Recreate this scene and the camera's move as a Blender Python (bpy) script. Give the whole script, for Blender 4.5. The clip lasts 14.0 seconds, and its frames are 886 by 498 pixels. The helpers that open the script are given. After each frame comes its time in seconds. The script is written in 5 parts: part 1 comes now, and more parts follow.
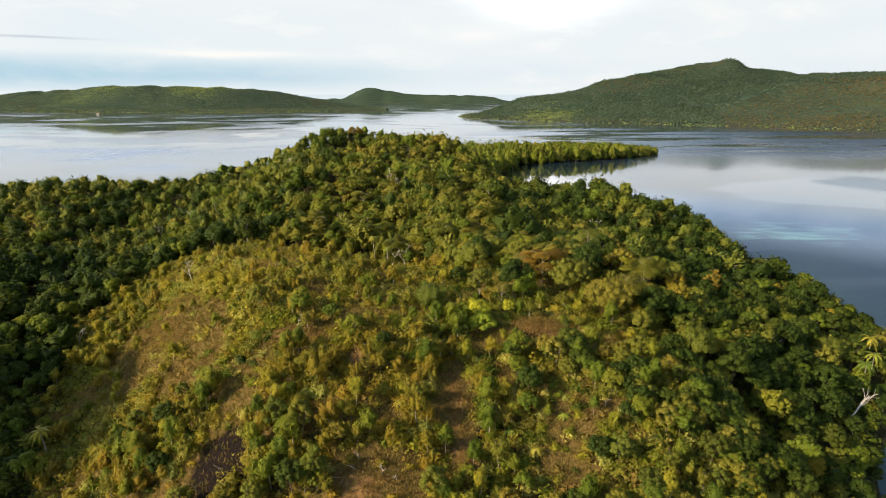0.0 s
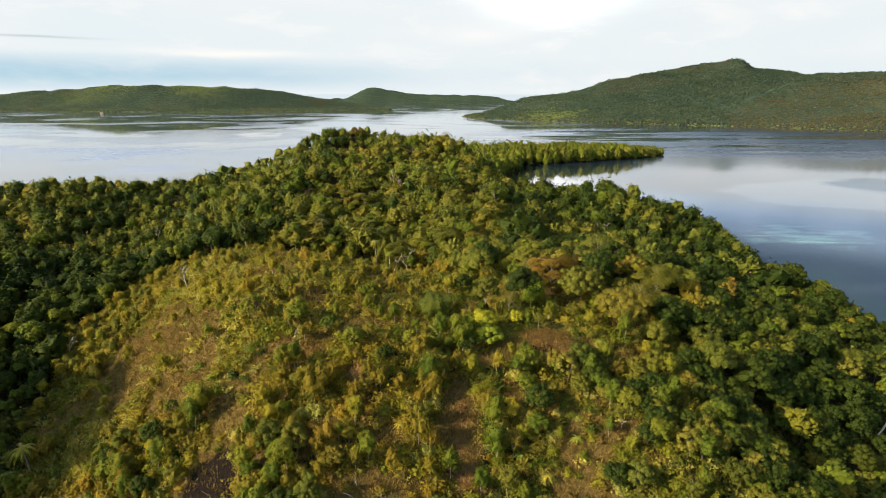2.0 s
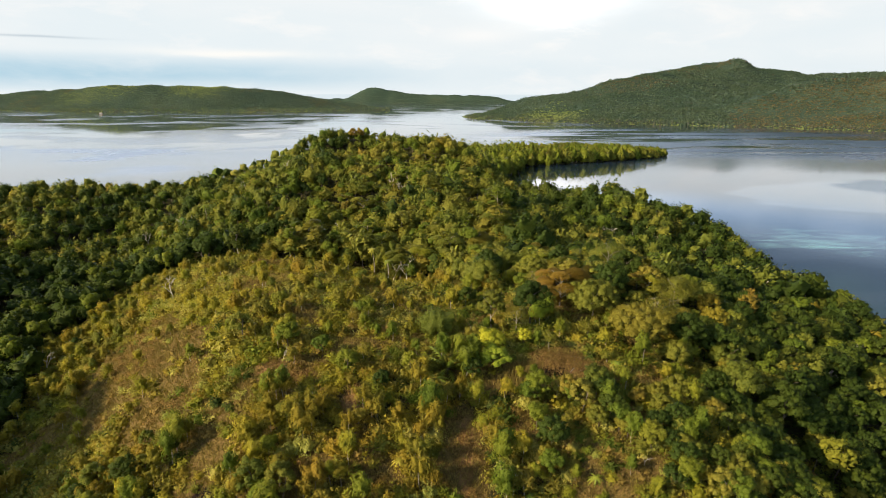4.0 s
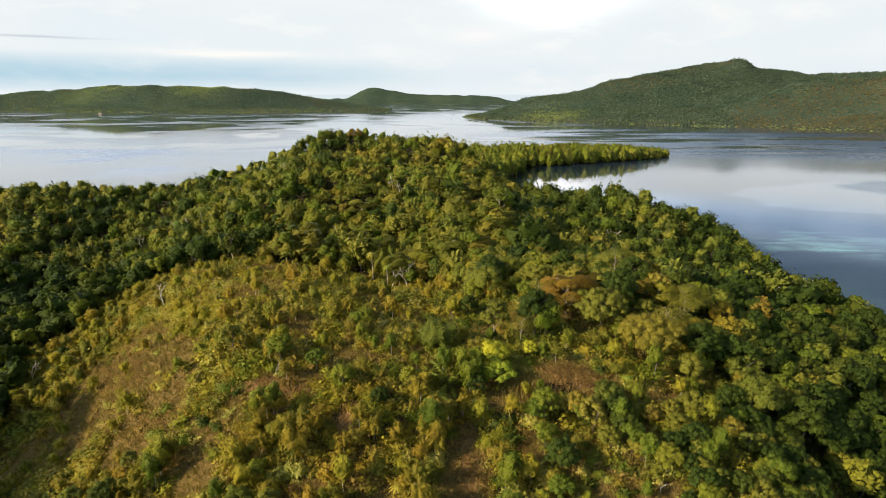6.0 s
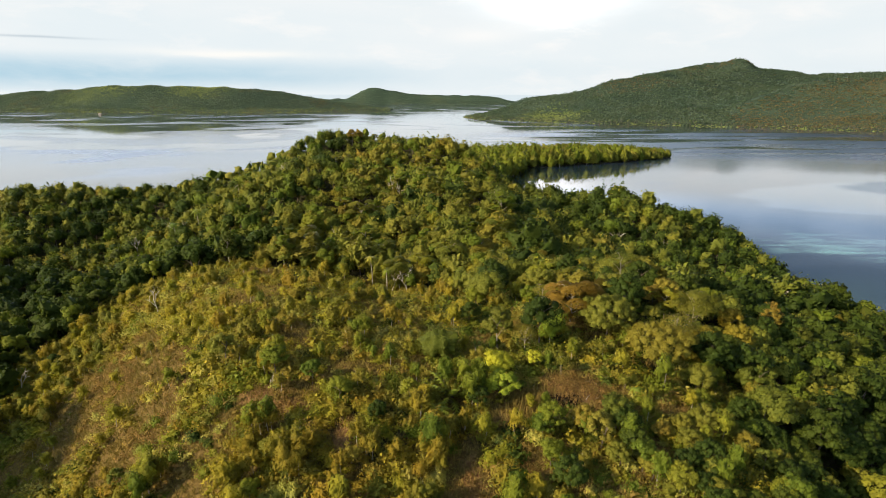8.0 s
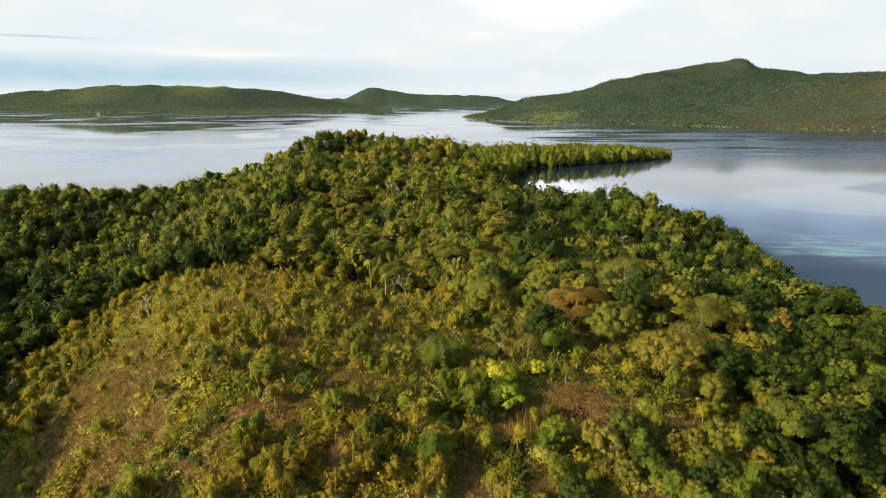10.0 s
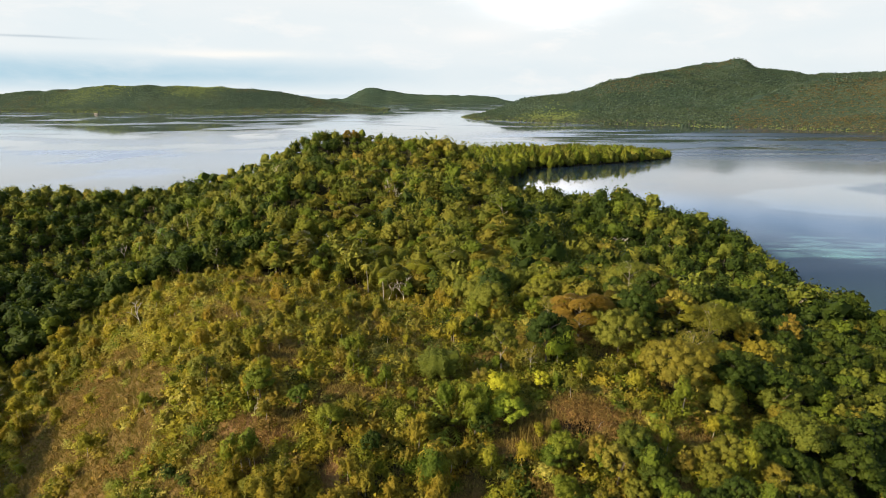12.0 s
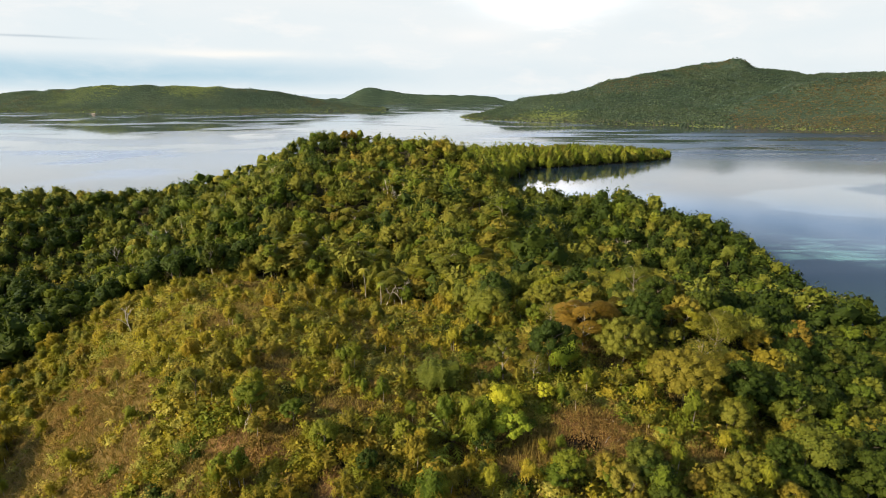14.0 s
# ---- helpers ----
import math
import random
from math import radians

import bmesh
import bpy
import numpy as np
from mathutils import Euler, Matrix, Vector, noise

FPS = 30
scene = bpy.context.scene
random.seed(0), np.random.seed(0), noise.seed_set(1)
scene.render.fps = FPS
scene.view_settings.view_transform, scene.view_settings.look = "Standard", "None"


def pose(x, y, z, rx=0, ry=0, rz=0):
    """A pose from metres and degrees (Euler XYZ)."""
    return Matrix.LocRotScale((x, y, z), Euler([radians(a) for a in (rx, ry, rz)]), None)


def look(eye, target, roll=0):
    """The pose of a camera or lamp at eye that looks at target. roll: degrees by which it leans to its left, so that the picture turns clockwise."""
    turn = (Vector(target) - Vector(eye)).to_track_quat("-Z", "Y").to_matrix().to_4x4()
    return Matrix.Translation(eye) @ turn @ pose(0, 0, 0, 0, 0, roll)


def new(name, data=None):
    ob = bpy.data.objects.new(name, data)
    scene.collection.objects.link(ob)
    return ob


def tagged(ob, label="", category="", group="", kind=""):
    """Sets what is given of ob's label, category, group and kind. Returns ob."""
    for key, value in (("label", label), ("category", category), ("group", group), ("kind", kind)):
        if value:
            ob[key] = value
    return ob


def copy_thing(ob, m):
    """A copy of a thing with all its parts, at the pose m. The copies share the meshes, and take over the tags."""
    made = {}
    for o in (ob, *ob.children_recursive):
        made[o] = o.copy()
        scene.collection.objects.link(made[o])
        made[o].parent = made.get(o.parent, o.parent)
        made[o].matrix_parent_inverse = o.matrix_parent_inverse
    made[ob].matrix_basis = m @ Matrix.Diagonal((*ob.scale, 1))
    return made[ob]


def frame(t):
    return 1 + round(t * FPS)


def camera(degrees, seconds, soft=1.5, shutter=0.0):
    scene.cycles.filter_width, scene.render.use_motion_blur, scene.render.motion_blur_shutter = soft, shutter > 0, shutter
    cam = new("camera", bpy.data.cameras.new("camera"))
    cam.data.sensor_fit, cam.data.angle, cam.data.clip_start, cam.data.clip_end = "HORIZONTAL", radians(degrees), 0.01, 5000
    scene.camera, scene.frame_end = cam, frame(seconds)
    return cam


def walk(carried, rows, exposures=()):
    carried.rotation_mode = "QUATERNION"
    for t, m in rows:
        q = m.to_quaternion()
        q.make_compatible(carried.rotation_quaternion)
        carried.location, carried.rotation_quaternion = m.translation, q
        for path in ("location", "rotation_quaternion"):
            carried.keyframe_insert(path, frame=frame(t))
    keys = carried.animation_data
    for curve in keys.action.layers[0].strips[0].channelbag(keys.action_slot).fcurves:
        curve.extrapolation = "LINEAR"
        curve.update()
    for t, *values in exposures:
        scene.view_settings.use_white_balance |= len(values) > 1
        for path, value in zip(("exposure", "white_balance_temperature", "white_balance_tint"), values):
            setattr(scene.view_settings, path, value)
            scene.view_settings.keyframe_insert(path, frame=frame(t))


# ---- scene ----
cam = camera(76.5, 14.0, soft=0.75)
METRES, EYE, TILT, LEAN, TURN = 40.0, 80.0, -15.4, 0.0, 0.0
ROWS = [
    (0.0, 0.0, 0.0, 0.0, 0.0, 0.0, -0.0),
    (0.5, -0.001, 0.0287, 0.0085, 0.2, 0.01, -0.06),
    (1.0, -0.0025, 0.0658, 0.019, 0.19, 0.0, -0.07),
    (1.5, -0.0049, 0.1114, 0.0314, 0.33, -0.01, -0.12),
    (2.0, -0.0076, 0.1658, 0.0465, 0.32, -0.02, -0.14),
    (2.5, -0.0104, 0.2286, 0.0634, 0.35, -0.01, -0.17),
    (3.0, -0.0137, 0.2943, 0.0828, 0.35, -0.02, -0.18),
    (5.5, -0.0253, 0.5288, 0.1453, 0.34, 0.0, -0.16),
    (6.0, -0.0261, 0.5547, 0.1526, 0.35, 0.0, -0.16),
    (6.5, -0.0277, 0.5798, 0.16, 0.36, 0.01, -0.16),
    (7.0, -0.0285, 0.605, 0.1674, 0.37, 0.01, -0.16),
    (7.5, -0.0296, 0.6304, 0.1748, 0.39, 0.01, -0.16),
    (8.0, -0.0307, 0.6557, 0.182, 0.39, 0.01, -0.17),
    (10.5, -0.0367, 0.783, 0.2185, 0.29, -0.01, -0.14),
    (11.0, -0.038, 0.8087, 0.226, 0.25, -0.01, -0.12),
    (11.5, -0.0387, 0.8343, 0.2335, 0.22, -0.0, -0.12),
    (12.0, -0.0403, 0.8598, 0.2407, 0.18, -0.0, -0.11),
    (12.5, -0.0414, 0.8852, 0.248, 0.14, 0.0, -0.1),
    (13.0, -0.0421, 0.9107, 0.2553, 0.11, -0.0, -0.1),
    (13.5, -0.0436, 0.9362, 0.2626, 0.08, -0.01, -0.09),
    (14.0, -0.0449, 0.9617, 0.2701, 0.04, -0.01, -0.08),
]
walk(cam, [(t, pose(0, 0, EYE, TILT, LEAN, TURN) @ pose(METRES * x, METRES * y, METRES * z, 90 + pitch, roll, yaw)) for t, x, y, z, yaw, pitch, roll in ROWS])


# ---- sky, sun, exposure ----
SUN_FROM = Vector((-0.83, -0.42, 0.52)).normalized()
world = bpy.data.worlds.new("world")
scene.world = world
world.use_nodes = True


def node(tree, kind, inputs=None, **props):
    n = tree.nodes.new(kind)
    for k, v in props.items():
        if k == "operation":
            n.operation = v
        elif k == "blend_type":
            n.blend_type = v
        elif k == "data_type":
            n.data_type = v
        elif k == "attribute_name":
            n.attribute_name = v
        elif k == "feature":
            n.feature = v
    for k, v in (inputs or {}).items():
        if isinstance(v, bpy.types.NodeSocket):
            tree.links.new(v, n.inputs[k])
        else:
            n.inputs[k].default_value = v
    return n


def ramp(tree, fac, stops):
    n = tree.nodes.new("ShaderNodeValToRGB")
    tree.links.new(fac, n.inputs[0])
    el = n.color_ramp.elements
    while len(el) < len(stops):
        el.new(0.5)
    for e, (p, c) in zip(el, stops):
        e.position = p
        e.color = (*c, 1) if len(c) == 3 else c
    return n.outputs[0]


def mixc(tree, fac, a, b, blend="MIX"):
    n = tree.nodes.new("ShaderNodeMix")
    n.data_type = "RGBA"
    n.blend_type = blend
    for i, v in ((0, fac), (6, a), (7, b)):
        if isinstance(v, bpy.types.NodeSocket):
            tree.links.new(v, n.inputs[i])
        elif i == 0:
            n.inputs[0].default_value = v
        else:
            n.inputs[i].default_value = (*v, 1)
    return n.outputs[2]


def math_(tree, op, a, b=0.0, c=0.0):
    n = tree.nodes.new("ShaderNodeMath")
    n.operation = op
    for i, v in enumerate((a, b, c)):
        if isinstance(v, bpy.types.NodeSocket):
            tree.links.new(v, n.inputs[i])
        else:
            n.inputs[i].default_value = v
    return n.outputs[0]


def build_sky():
    t = world.node_tree
    t.nodes.clear()
    sky = t.nodes.new("ShaderNodeTexSky")
    sky.sky_type = "NISHITA"
    sky.sun_disc = False
    sky.sun_elevation = math.asin(SUN_FROM.z)
    sky.sun_rotation = math.atan2(SUN_FROM.x, SUN_FROM.y)
    sky.air_density, sky.dust_density, sky.ozone_density = 1.0, 1.5, 1.0
    clear = mixc(t, 1.0, sky.outputs[0], (0.045, 0.045, 0.045), "MULTIPLY")
    co = t.nodes.new("ShaderNodeTexCoord").outputs["Generated"]
    xyz = node(t, "ShaderNodeSeparateXYZ", {0: co})
    up = xyz.outputs[2]
    # stretched cloud layers
    mp = node(t, "ShaderNodeMapping", {0: co, 3: (2.2, 2.2, 9.0)})
    n1 = node(t, "ShaderNodeTexNoise", {"Vector": mp.outputs[0], "Scale": 1.6, "Detail": 6.0, "Roughness": 0.55, "Distortion": 0.4}).outputs[0]
    mp2 = node(t, "ShaderNodeMapping", {0: co, 1: (3.1, 1.7, 0.4), 3: (3.0, 3.0, 11.0)})
    n2 = node(t, "ShaderNodeTexNoise", {"Vector": mp2.outputs[0], "Scale": 2.4, "Detail": 7.0, "Roughness": 0.6, "Distortion": 0.3}).outputs[0]
    # a clear bluish band lies low over the west, white veil above
    low = ramp(t, up, [(0.0, (0.0, 0.0, 0.0)), (0.012, (0.5, 0.5, 0.5)), (0.026, (1, 1, 1)), (0.040, (0.8, 0.8, 0.8)), (0.060, (0.0, 0.0, 0.0))])
    west = ramp(t, math_(t, "MULTIPLY", xyz.outputs[0], -1.0), [(0.0, (0.12, 0.12, 0.12)), (0.25, (0.7, 0.7, 0.7)), (0.5, (1, 1, 1))])
    band = math_(t, "MULTIPLY", low, west)
    band = math_(t, "MULTIPLY", band, ramp(t, n2, [(0.38, (1, 1, 1)), (0.66, (0.7, 0.7, 0.7))]))
    white = mixc(t, ramp(t, n1, [(0.35, (0, 0, 0)), (0.7, (1, 1, 1))]), (0.80, 0.87, 0.90), (0.87, 0.905, 0.915))
    pink = mixc(t, ramp(t, n2, [(0.54, (0, 0, 0)), (0.76, (0.7, 0.7, 0.7))]), white, (1.0, 0.97, 0.94))

    # single clouds: (x, up, breadth, height, share, colour); the last, mostly unseen, is added to whiten the bay
    for cx, cz, wx, wz, share, tint in ((-0.568, 0.0762, 0.055, 0.0016, 0.75, (0.52, 0.60, 0.66)), (-0.34, 0.062, 0.10, 0.0055, 0.8, (1.02, 0.99, 0.93)), (0.152, 0.128, 0.055, 0.020, 0.7, (1.06, 1.02, 0.99)), (0.05, 0.092, 0.05, 0.012, 0.5, (1.02, 0.99, 0.96)), (0.175, 0.166, 0.09, 0.034, 0.8, (2.5, 2.42, 2.36))):
        ax = math_(t, "DIVIDE", math_(t, "SUBTRACT", xyz.outputs[0], cx), wx)
        az = math_(t, "DIVIDE", math_(t, "ADD", math_(t, "SUBTRACT", up, cz), math_(t, "MULTIPLY", math_(t, "SUBTRACT", n2, 0.5), 0.05 if wz > 0.025 else 0.02 if wz > 0.004 else 0.004)), wz)
        f = math_(t, "EXPONENT", math_(t, "MULTIPLY", math_(t, "ADD", math_(t, "MULTIPLY", ax, ax), math_(t, "MULTIPLY", az, az)), -1.0))
        pink = mixc(t, math_(t, "MULTIPLY", f, share), pink, tint)
    veil = mixc(t, band, pink, (0.42, 0.63, 0.76))
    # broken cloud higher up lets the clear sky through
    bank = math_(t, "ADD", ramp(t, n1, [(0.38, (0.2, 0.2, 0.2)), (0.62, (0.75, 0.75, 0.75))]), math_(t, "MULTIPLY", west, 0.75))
    # an unseen bright bank of cloud, added over the strait to whiten its water
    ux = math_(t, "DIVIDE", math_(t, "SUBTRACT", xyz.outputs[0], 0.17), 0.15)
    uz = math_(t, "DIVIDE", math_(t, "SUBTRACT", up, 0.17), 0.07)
    added_cloud = math_(t, "EXPONENT", math_(t, "MULTIPLY", math_(t, "ADD", math_(t, "MULTIPLY", ux, ux), math_(t, "MULTIPLY", uz, uz)), -1.0))
    bank = math_(t, "MINIMUM", math_(t, "ADD", bank, math_(t, "MULTIPLY", added_cloud, 1.3)), 1.35)
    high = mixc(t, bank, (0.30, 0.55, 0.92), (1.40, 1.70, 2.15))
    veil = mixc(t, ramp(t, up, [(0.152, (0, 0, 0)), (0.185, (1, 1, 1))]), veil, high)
    # a clear gap above view, added in the east to darken the water
    east = ramp(t, xyz.outputs[0], [(0.20, (0, 0, 0)), (0.45, (1, 1, 1))])
    gaps = math_(t, "MULTIPLY", east, ramp(t, up, [(0.15, (0, 0, 0)), (0.235, (0.93, 0.93, 0.93)), (0.55, (0.95, 0.95, 0.95))]))
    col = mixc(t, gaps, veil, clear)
    # clear sky overhead, brightened out of view to lift the shadows
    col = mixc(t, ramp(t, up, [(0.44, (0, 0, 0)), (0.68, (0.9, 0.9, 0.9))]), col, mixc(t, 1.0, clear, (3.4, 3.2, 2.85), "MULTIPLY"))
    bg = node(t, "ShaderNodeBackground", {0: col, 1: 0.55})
    out = t.nodes.new("ShaderNodeOutputWorld")
    t.links.new(bg.outputs[0], out.inputs[0])


build_sky()
sun_data = bpy.data.lights.new("sun", "SUN")
sun_data.energy = 4.0
sun_data.angle = radians(0.8)
sun_data.color = (1.0, 0.80, 0.54)
sun = new("sun", sun_data)
sun.matrix_world = look((0, 0, 0), -SUN_FROM)
scene.view_settings.exposure = 0.89


# ---- materials ----
def material(name):
    m = bpy.data.materials.new(name)
    m.use_nodes = True
    t = m.node_tree
    return m, t, t.nodes["Principled BSDF"]


def foliage(name, stops, rough=0.65, thin=0.26, gain=1.6, firm=2.2, grain=1.9, ruffle=6.0):
    """Leaves: one hue to a plant, small changes from leaf to leaf, some light shining through."""
    m, t, bsdf = material(name)
    tone = node(t, "ShaderNodeAttribute", attribute_name="tone").outputs["Fac"]
    rnd = t.nodes.new("ShaderNodeObjectInfo").outputs["Random"]
    isl = t.nodes.new("ShaderNodeNewGeometry").outputs["Random Per Island"]
    fac = math_(t, "PINGPONG", math_(t, "ADD", tone, rnd), 1.0)
    fac = math_(t, "ADD", math_(t, "MULTIPLY", fac, 0.9), math_(t, "MULTIPLY", isl, 0.1))
    stops = [(p, tuple(1.15 * gain * v for v in c)) for p, c in stops]
    col = ramp(t, fac, stops)
    young = ramp(t, math_(t, "FRACT", math_(t, "MULTIPLY", isl, 7.31)), [(0.0, (0.80, 0.82, 0.80)), (0.6, (1.0, 1.0, 1.0)), (1.0, (1.17, 1.16, 1.08))])
    way = node(t, "ShaderNodeAttribute", attribute_name="lean").outputs["Vector"]
    length = node(t, "ShaderNodeVectorMath", {0: way}, operation="LENGTH").outputs["Value"]
    loose = math_(t, "SUBTRACT", 2.0, length)
    col = mixc(t, loose, col, mixc(t, 1.0, col, young, "MULTIPLY"))
    pos = t.nodes.new("ShaderNodeNewGeometry").outputs["Position"]
    wear = node(t, "ShaderNodeTexNoise", {"Vector": pos, "Scale": 0.35, "Detail": 3.0}).outputs[0]
    col = mixc(t, math_(t, "MULTIPLY", wear, 0.45), col, mixc(t, 1.0, col, (1.22, 1.05, 0.78), "MULTIPLY"))
    # sprays of leaves within each tuft, the dark of their gaps put into colour
    spray = node(t, "ShaderNodeTexNoise", {"Vector": pos, "Scale": grain, "Detail": 4.0, "Roughness": 0.7})
    col = mixc(t, 1.0, col, ramp(t, spray.outputs[0], [(0.30, (0.72, 0.74, 0.72)), (0.5, (1.0, 1.0, 1.0)), (0.72, (1.20, 1.19, 1.12))]), "MULTIPLY")
    t.links.new(col, bsdf.inputs["Base Color"])
    bsdf.inputs["Roughness"].default_value = rough
    bsdf.inputs["Specular IOR Level"].default_value = 0.12
    # leaves turn to the light as their crown does
    geo = t.nodes.new("ShaderNodeNewGeometry").outputs["Normal"]
    lean = t.nodes.new("ShaderNodeVectorTransform")
    lean.vector_type, lean.convert_from, lean.convert_to = "NORMAL", "OBJECT", "WORLD"
    t.links.new(way, lean.inputs[0])
    a = t.nodes.new("ShaderNodeVectorMath")
    a.operation = "SCALE"
    t.links.new(lean.outputs[0], a.inputs[0])
    t.links.new(math_(t, "MULTIPLY", length, firm), a.inputs["Scale"])
    b = t.nodes.new("ShaderNodeVectorMath")
    b.operation = "ADD"
    t.links.new(a.outputs[0], b.inputs[0])
    t.links.new(geo, b.inputs[1])
    off = node(t, "ShaderNodeVectorMath", {0: spray.outputs["Color"], 1: (0.5, 0.5, 0.5)}, operation="SUBTRACT")
    off = node(t, "ShaderNodeVectorMath", {0: off.outputs[0], 1: (ruffle, ruffle, ruffle)}, operation="MULTIPLY")
    b = node(t, "ShaderNodeVectorMath", {0: b.outputs[0], 1: off.outputs[0]}, operation="ADD")
    c = t.nodes.new("ShaderNodeVectorMath")
    c.operation = "NORMALIZE"
    t.links.new(b.outputs[0], c.inputs[0])
    t.links.new(c.outputs[0], bsdf.inputs["Normal"])
    tr = node(t, "ShaderNodeBsdfTranslucent", {0: mixc(t, 1.0, col, (1.1, 1.15, 0.5), "MULTIPLY")})
    mix = node(t, "ShaderNodeMixShader", {0: thin, 1: bsdf.outputs[0], 2: tr.outputs[0]})
    t.links.new(mix.outputs[0], t.nodes["Material Output"].inputs[0])
    return m


def bark(name, a, b):
    m, t, bsdf = material(name)
    co = t.nodes.new("ShaderNodeTexCoord").outputs["Object"]
    n = node(t, "ShaderNodeTexNoise", {"Vector": co, "Scale": 2.2, "Detail": 5.0}).outputs[0]
    t.links.new(ramp(t, n, [(0.35, a), (0.65, b)]), bsdf.inputs["Base Color"])
    bsdf.inputs["Roughness"].default_value = 0.85
    bump = node(t, "ShaderNodeBump", {"Strength": 0.4, "Height": n})
    t.links.new(bump.outputs[0], bsdf.inputs["Normal"])
    return m


LEAF_DARK = foliage("leaf_dark_green", [(0.0, (0.020, 0.034, 0.005)), (0.4, (0.029, 0.047, 0.006)), (0.75, (0.042, 0.058, 0.007)), (1.0, (0.060, 0.068, 0.009))], gain=1.3)
LEAF_GREEN = foliage("leaf_green", [(0.0, (0.036, 0.054, 0.006)), (0.4, (0.053, 0.072, 0.007)), (0.8, (0.075, 0.086, 0.008)), (1.0, (0.092, 0.092, 0.010))], gain=1.9)
LEAF_OLIVE = foliage("leaf_olive", [(0.0, (0.054, 0.061, 0.008)), (0.4, (0.077, 0.078, 0.010)), (0.8, (0.100, 0.088, 0.012)), (1.0, (0.118, 0.090, 0.014))], gain=1.85)
LEAF_YELLOW = foliage("leaf_yellow_green", [(0.0, (0.066, 0.079, 0.008)), (0.4, (0.094, 0.098, 0.009)), (0.8, (0.120, 0.108, 0.010)), (1.0, (0.134, 0.106, 0.011))], gain=2.05)
LEAF_GOLD = foliage("leaf_golden", [(0.0, (0.078, 0.074, 0.008)), (0.4, (0.102, 0.086, 0.009)), (0.8, (0.120, 0.092, 0.010)), (1.0, (0.132, 0.090, 0.011))], gain=1.85)
LEAF_WOOD = foliage("leaf_wood_olive", [(0.0, (0.040, 0.050, 0.007)), (0.4, (0.057, 0.065, 0.009)), (0.8, (0.076, 0.076, 0.011)), (1.0, (0.093, 0.082, 0.013))], gain=2.25)
LEAF_PALE = foliage("leaf_pale", [(0.0, (0.075, 0.090, 0.020)), (0.5, (0.125, 0.130, 0.028)), (1.0, (0.18, 0.155, 0.036))], gain=2.1)
LEAF_RUST = foliage("leaf_rust", [(0.0, (0.075, 0.064, 0.010)), (0.5, (0.094, 0.070, 0.010)), (1.0, (0.108, 0.072, 0.011))], gain=1.95)
BLOSSOM = foliage("yellow_blossom", [(0.0, (0.145, 0.150, 0.012)), (1.0, (0.21, 0.20, 0.014))], gain=2.3)
LEAF_LIME = foliage("leaf_lime", [(0.0, (0.085, 0.118, 0.011)), (1.0, (0.120, 0.148, 0.014))], gain=1.9)
LEAF_DRY = foliage("leaf_dry_brown", [(0.0, (0.085, 0.064, 0.015)), (0.5, (0.130, 0.094, 0.022)), (1.0, (0.185, 0.130, 0.034))], gain=1.3)
# the next two leaf colours have the bluish haze of distance mixed in
LEAF_FAR_HAZED = foliage("leaf_far_wood_hazed", [(0.0, (0.016, 0.031, 0.022)), (0.4, (0.026, 0.045, 0.031)), (0.8, (0.038, 0.058, 0.038)), (1.0, (0.054, 0.072, 0.046))], gain=1.9, firm=3.5, grain=0.12, ruffle=2.0, thin=0.36)
LEAF_DISTANT_HAZED = foliage("leaf_distant_wood_hazed", [(0.0, (0.032, 0.054, 0.048)), (0.5, (0.042, 0.066, 0.058)), (1.0, (0.058, 0.080, 0.066))], gain=1.9, firm=3.5, grain=0.12, ruffle=2.0, thin=0.36)
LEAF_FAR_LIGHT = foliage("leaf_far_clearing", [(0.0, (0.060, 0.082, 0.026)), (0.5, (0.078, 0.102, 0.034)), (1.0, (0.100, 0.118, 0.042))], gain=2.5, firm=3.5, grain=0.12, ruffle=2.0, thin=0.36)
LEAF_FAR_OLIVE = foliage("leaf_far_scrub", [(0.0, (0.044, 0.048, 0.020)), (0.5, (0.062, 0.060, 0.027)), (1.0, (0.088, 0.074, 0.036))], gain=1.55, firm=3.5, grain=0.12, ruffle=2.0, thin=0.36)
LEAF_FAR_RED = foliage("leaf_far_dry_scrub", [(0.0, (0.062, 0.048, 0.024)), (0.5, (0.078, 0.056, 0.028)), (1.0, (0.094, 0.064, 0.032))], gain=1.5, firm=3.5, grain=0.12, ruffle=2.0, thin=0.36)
BRACKEN = foliage("dry_bracken", [(0.0, (0.085, 0.056, 0.017)), (0.5, (0.120, 0.076, 0.024)), (1.0, (0.160, 0.104, 0.036))], gain=1.65)
FROND = foliage("palm_frond", [(0.0, (0.045, 0.075, 0.012)), (0.6, (0.095, 0.115, 0.015)), (1.0, (0.17, 0.14, 0.02))], rough=0.4, gain=2.3)
DRY_GRASS = foliage("dry_grass", [(0.0, (0.095, 0.092, 0.020)), (0.5, (0.150, 0.122, 0.030)), (1.0, (0.225, 0.165, 0.052))], rough=0.8, gain=1.2)
BARK = bark("brown_bark", (0.06, 0.045, 0.03), (0.15, 0.12, 0.08))
PALE_BARK = bark("pale_bark", (0.20, 0.17, 0.12), (0.42, 0.37, 0.28))
DEAD_WOOD = bark("bleached_dead_wood", (0.40, 0.35, 0.28), (0.68, 0.62, 0.52))


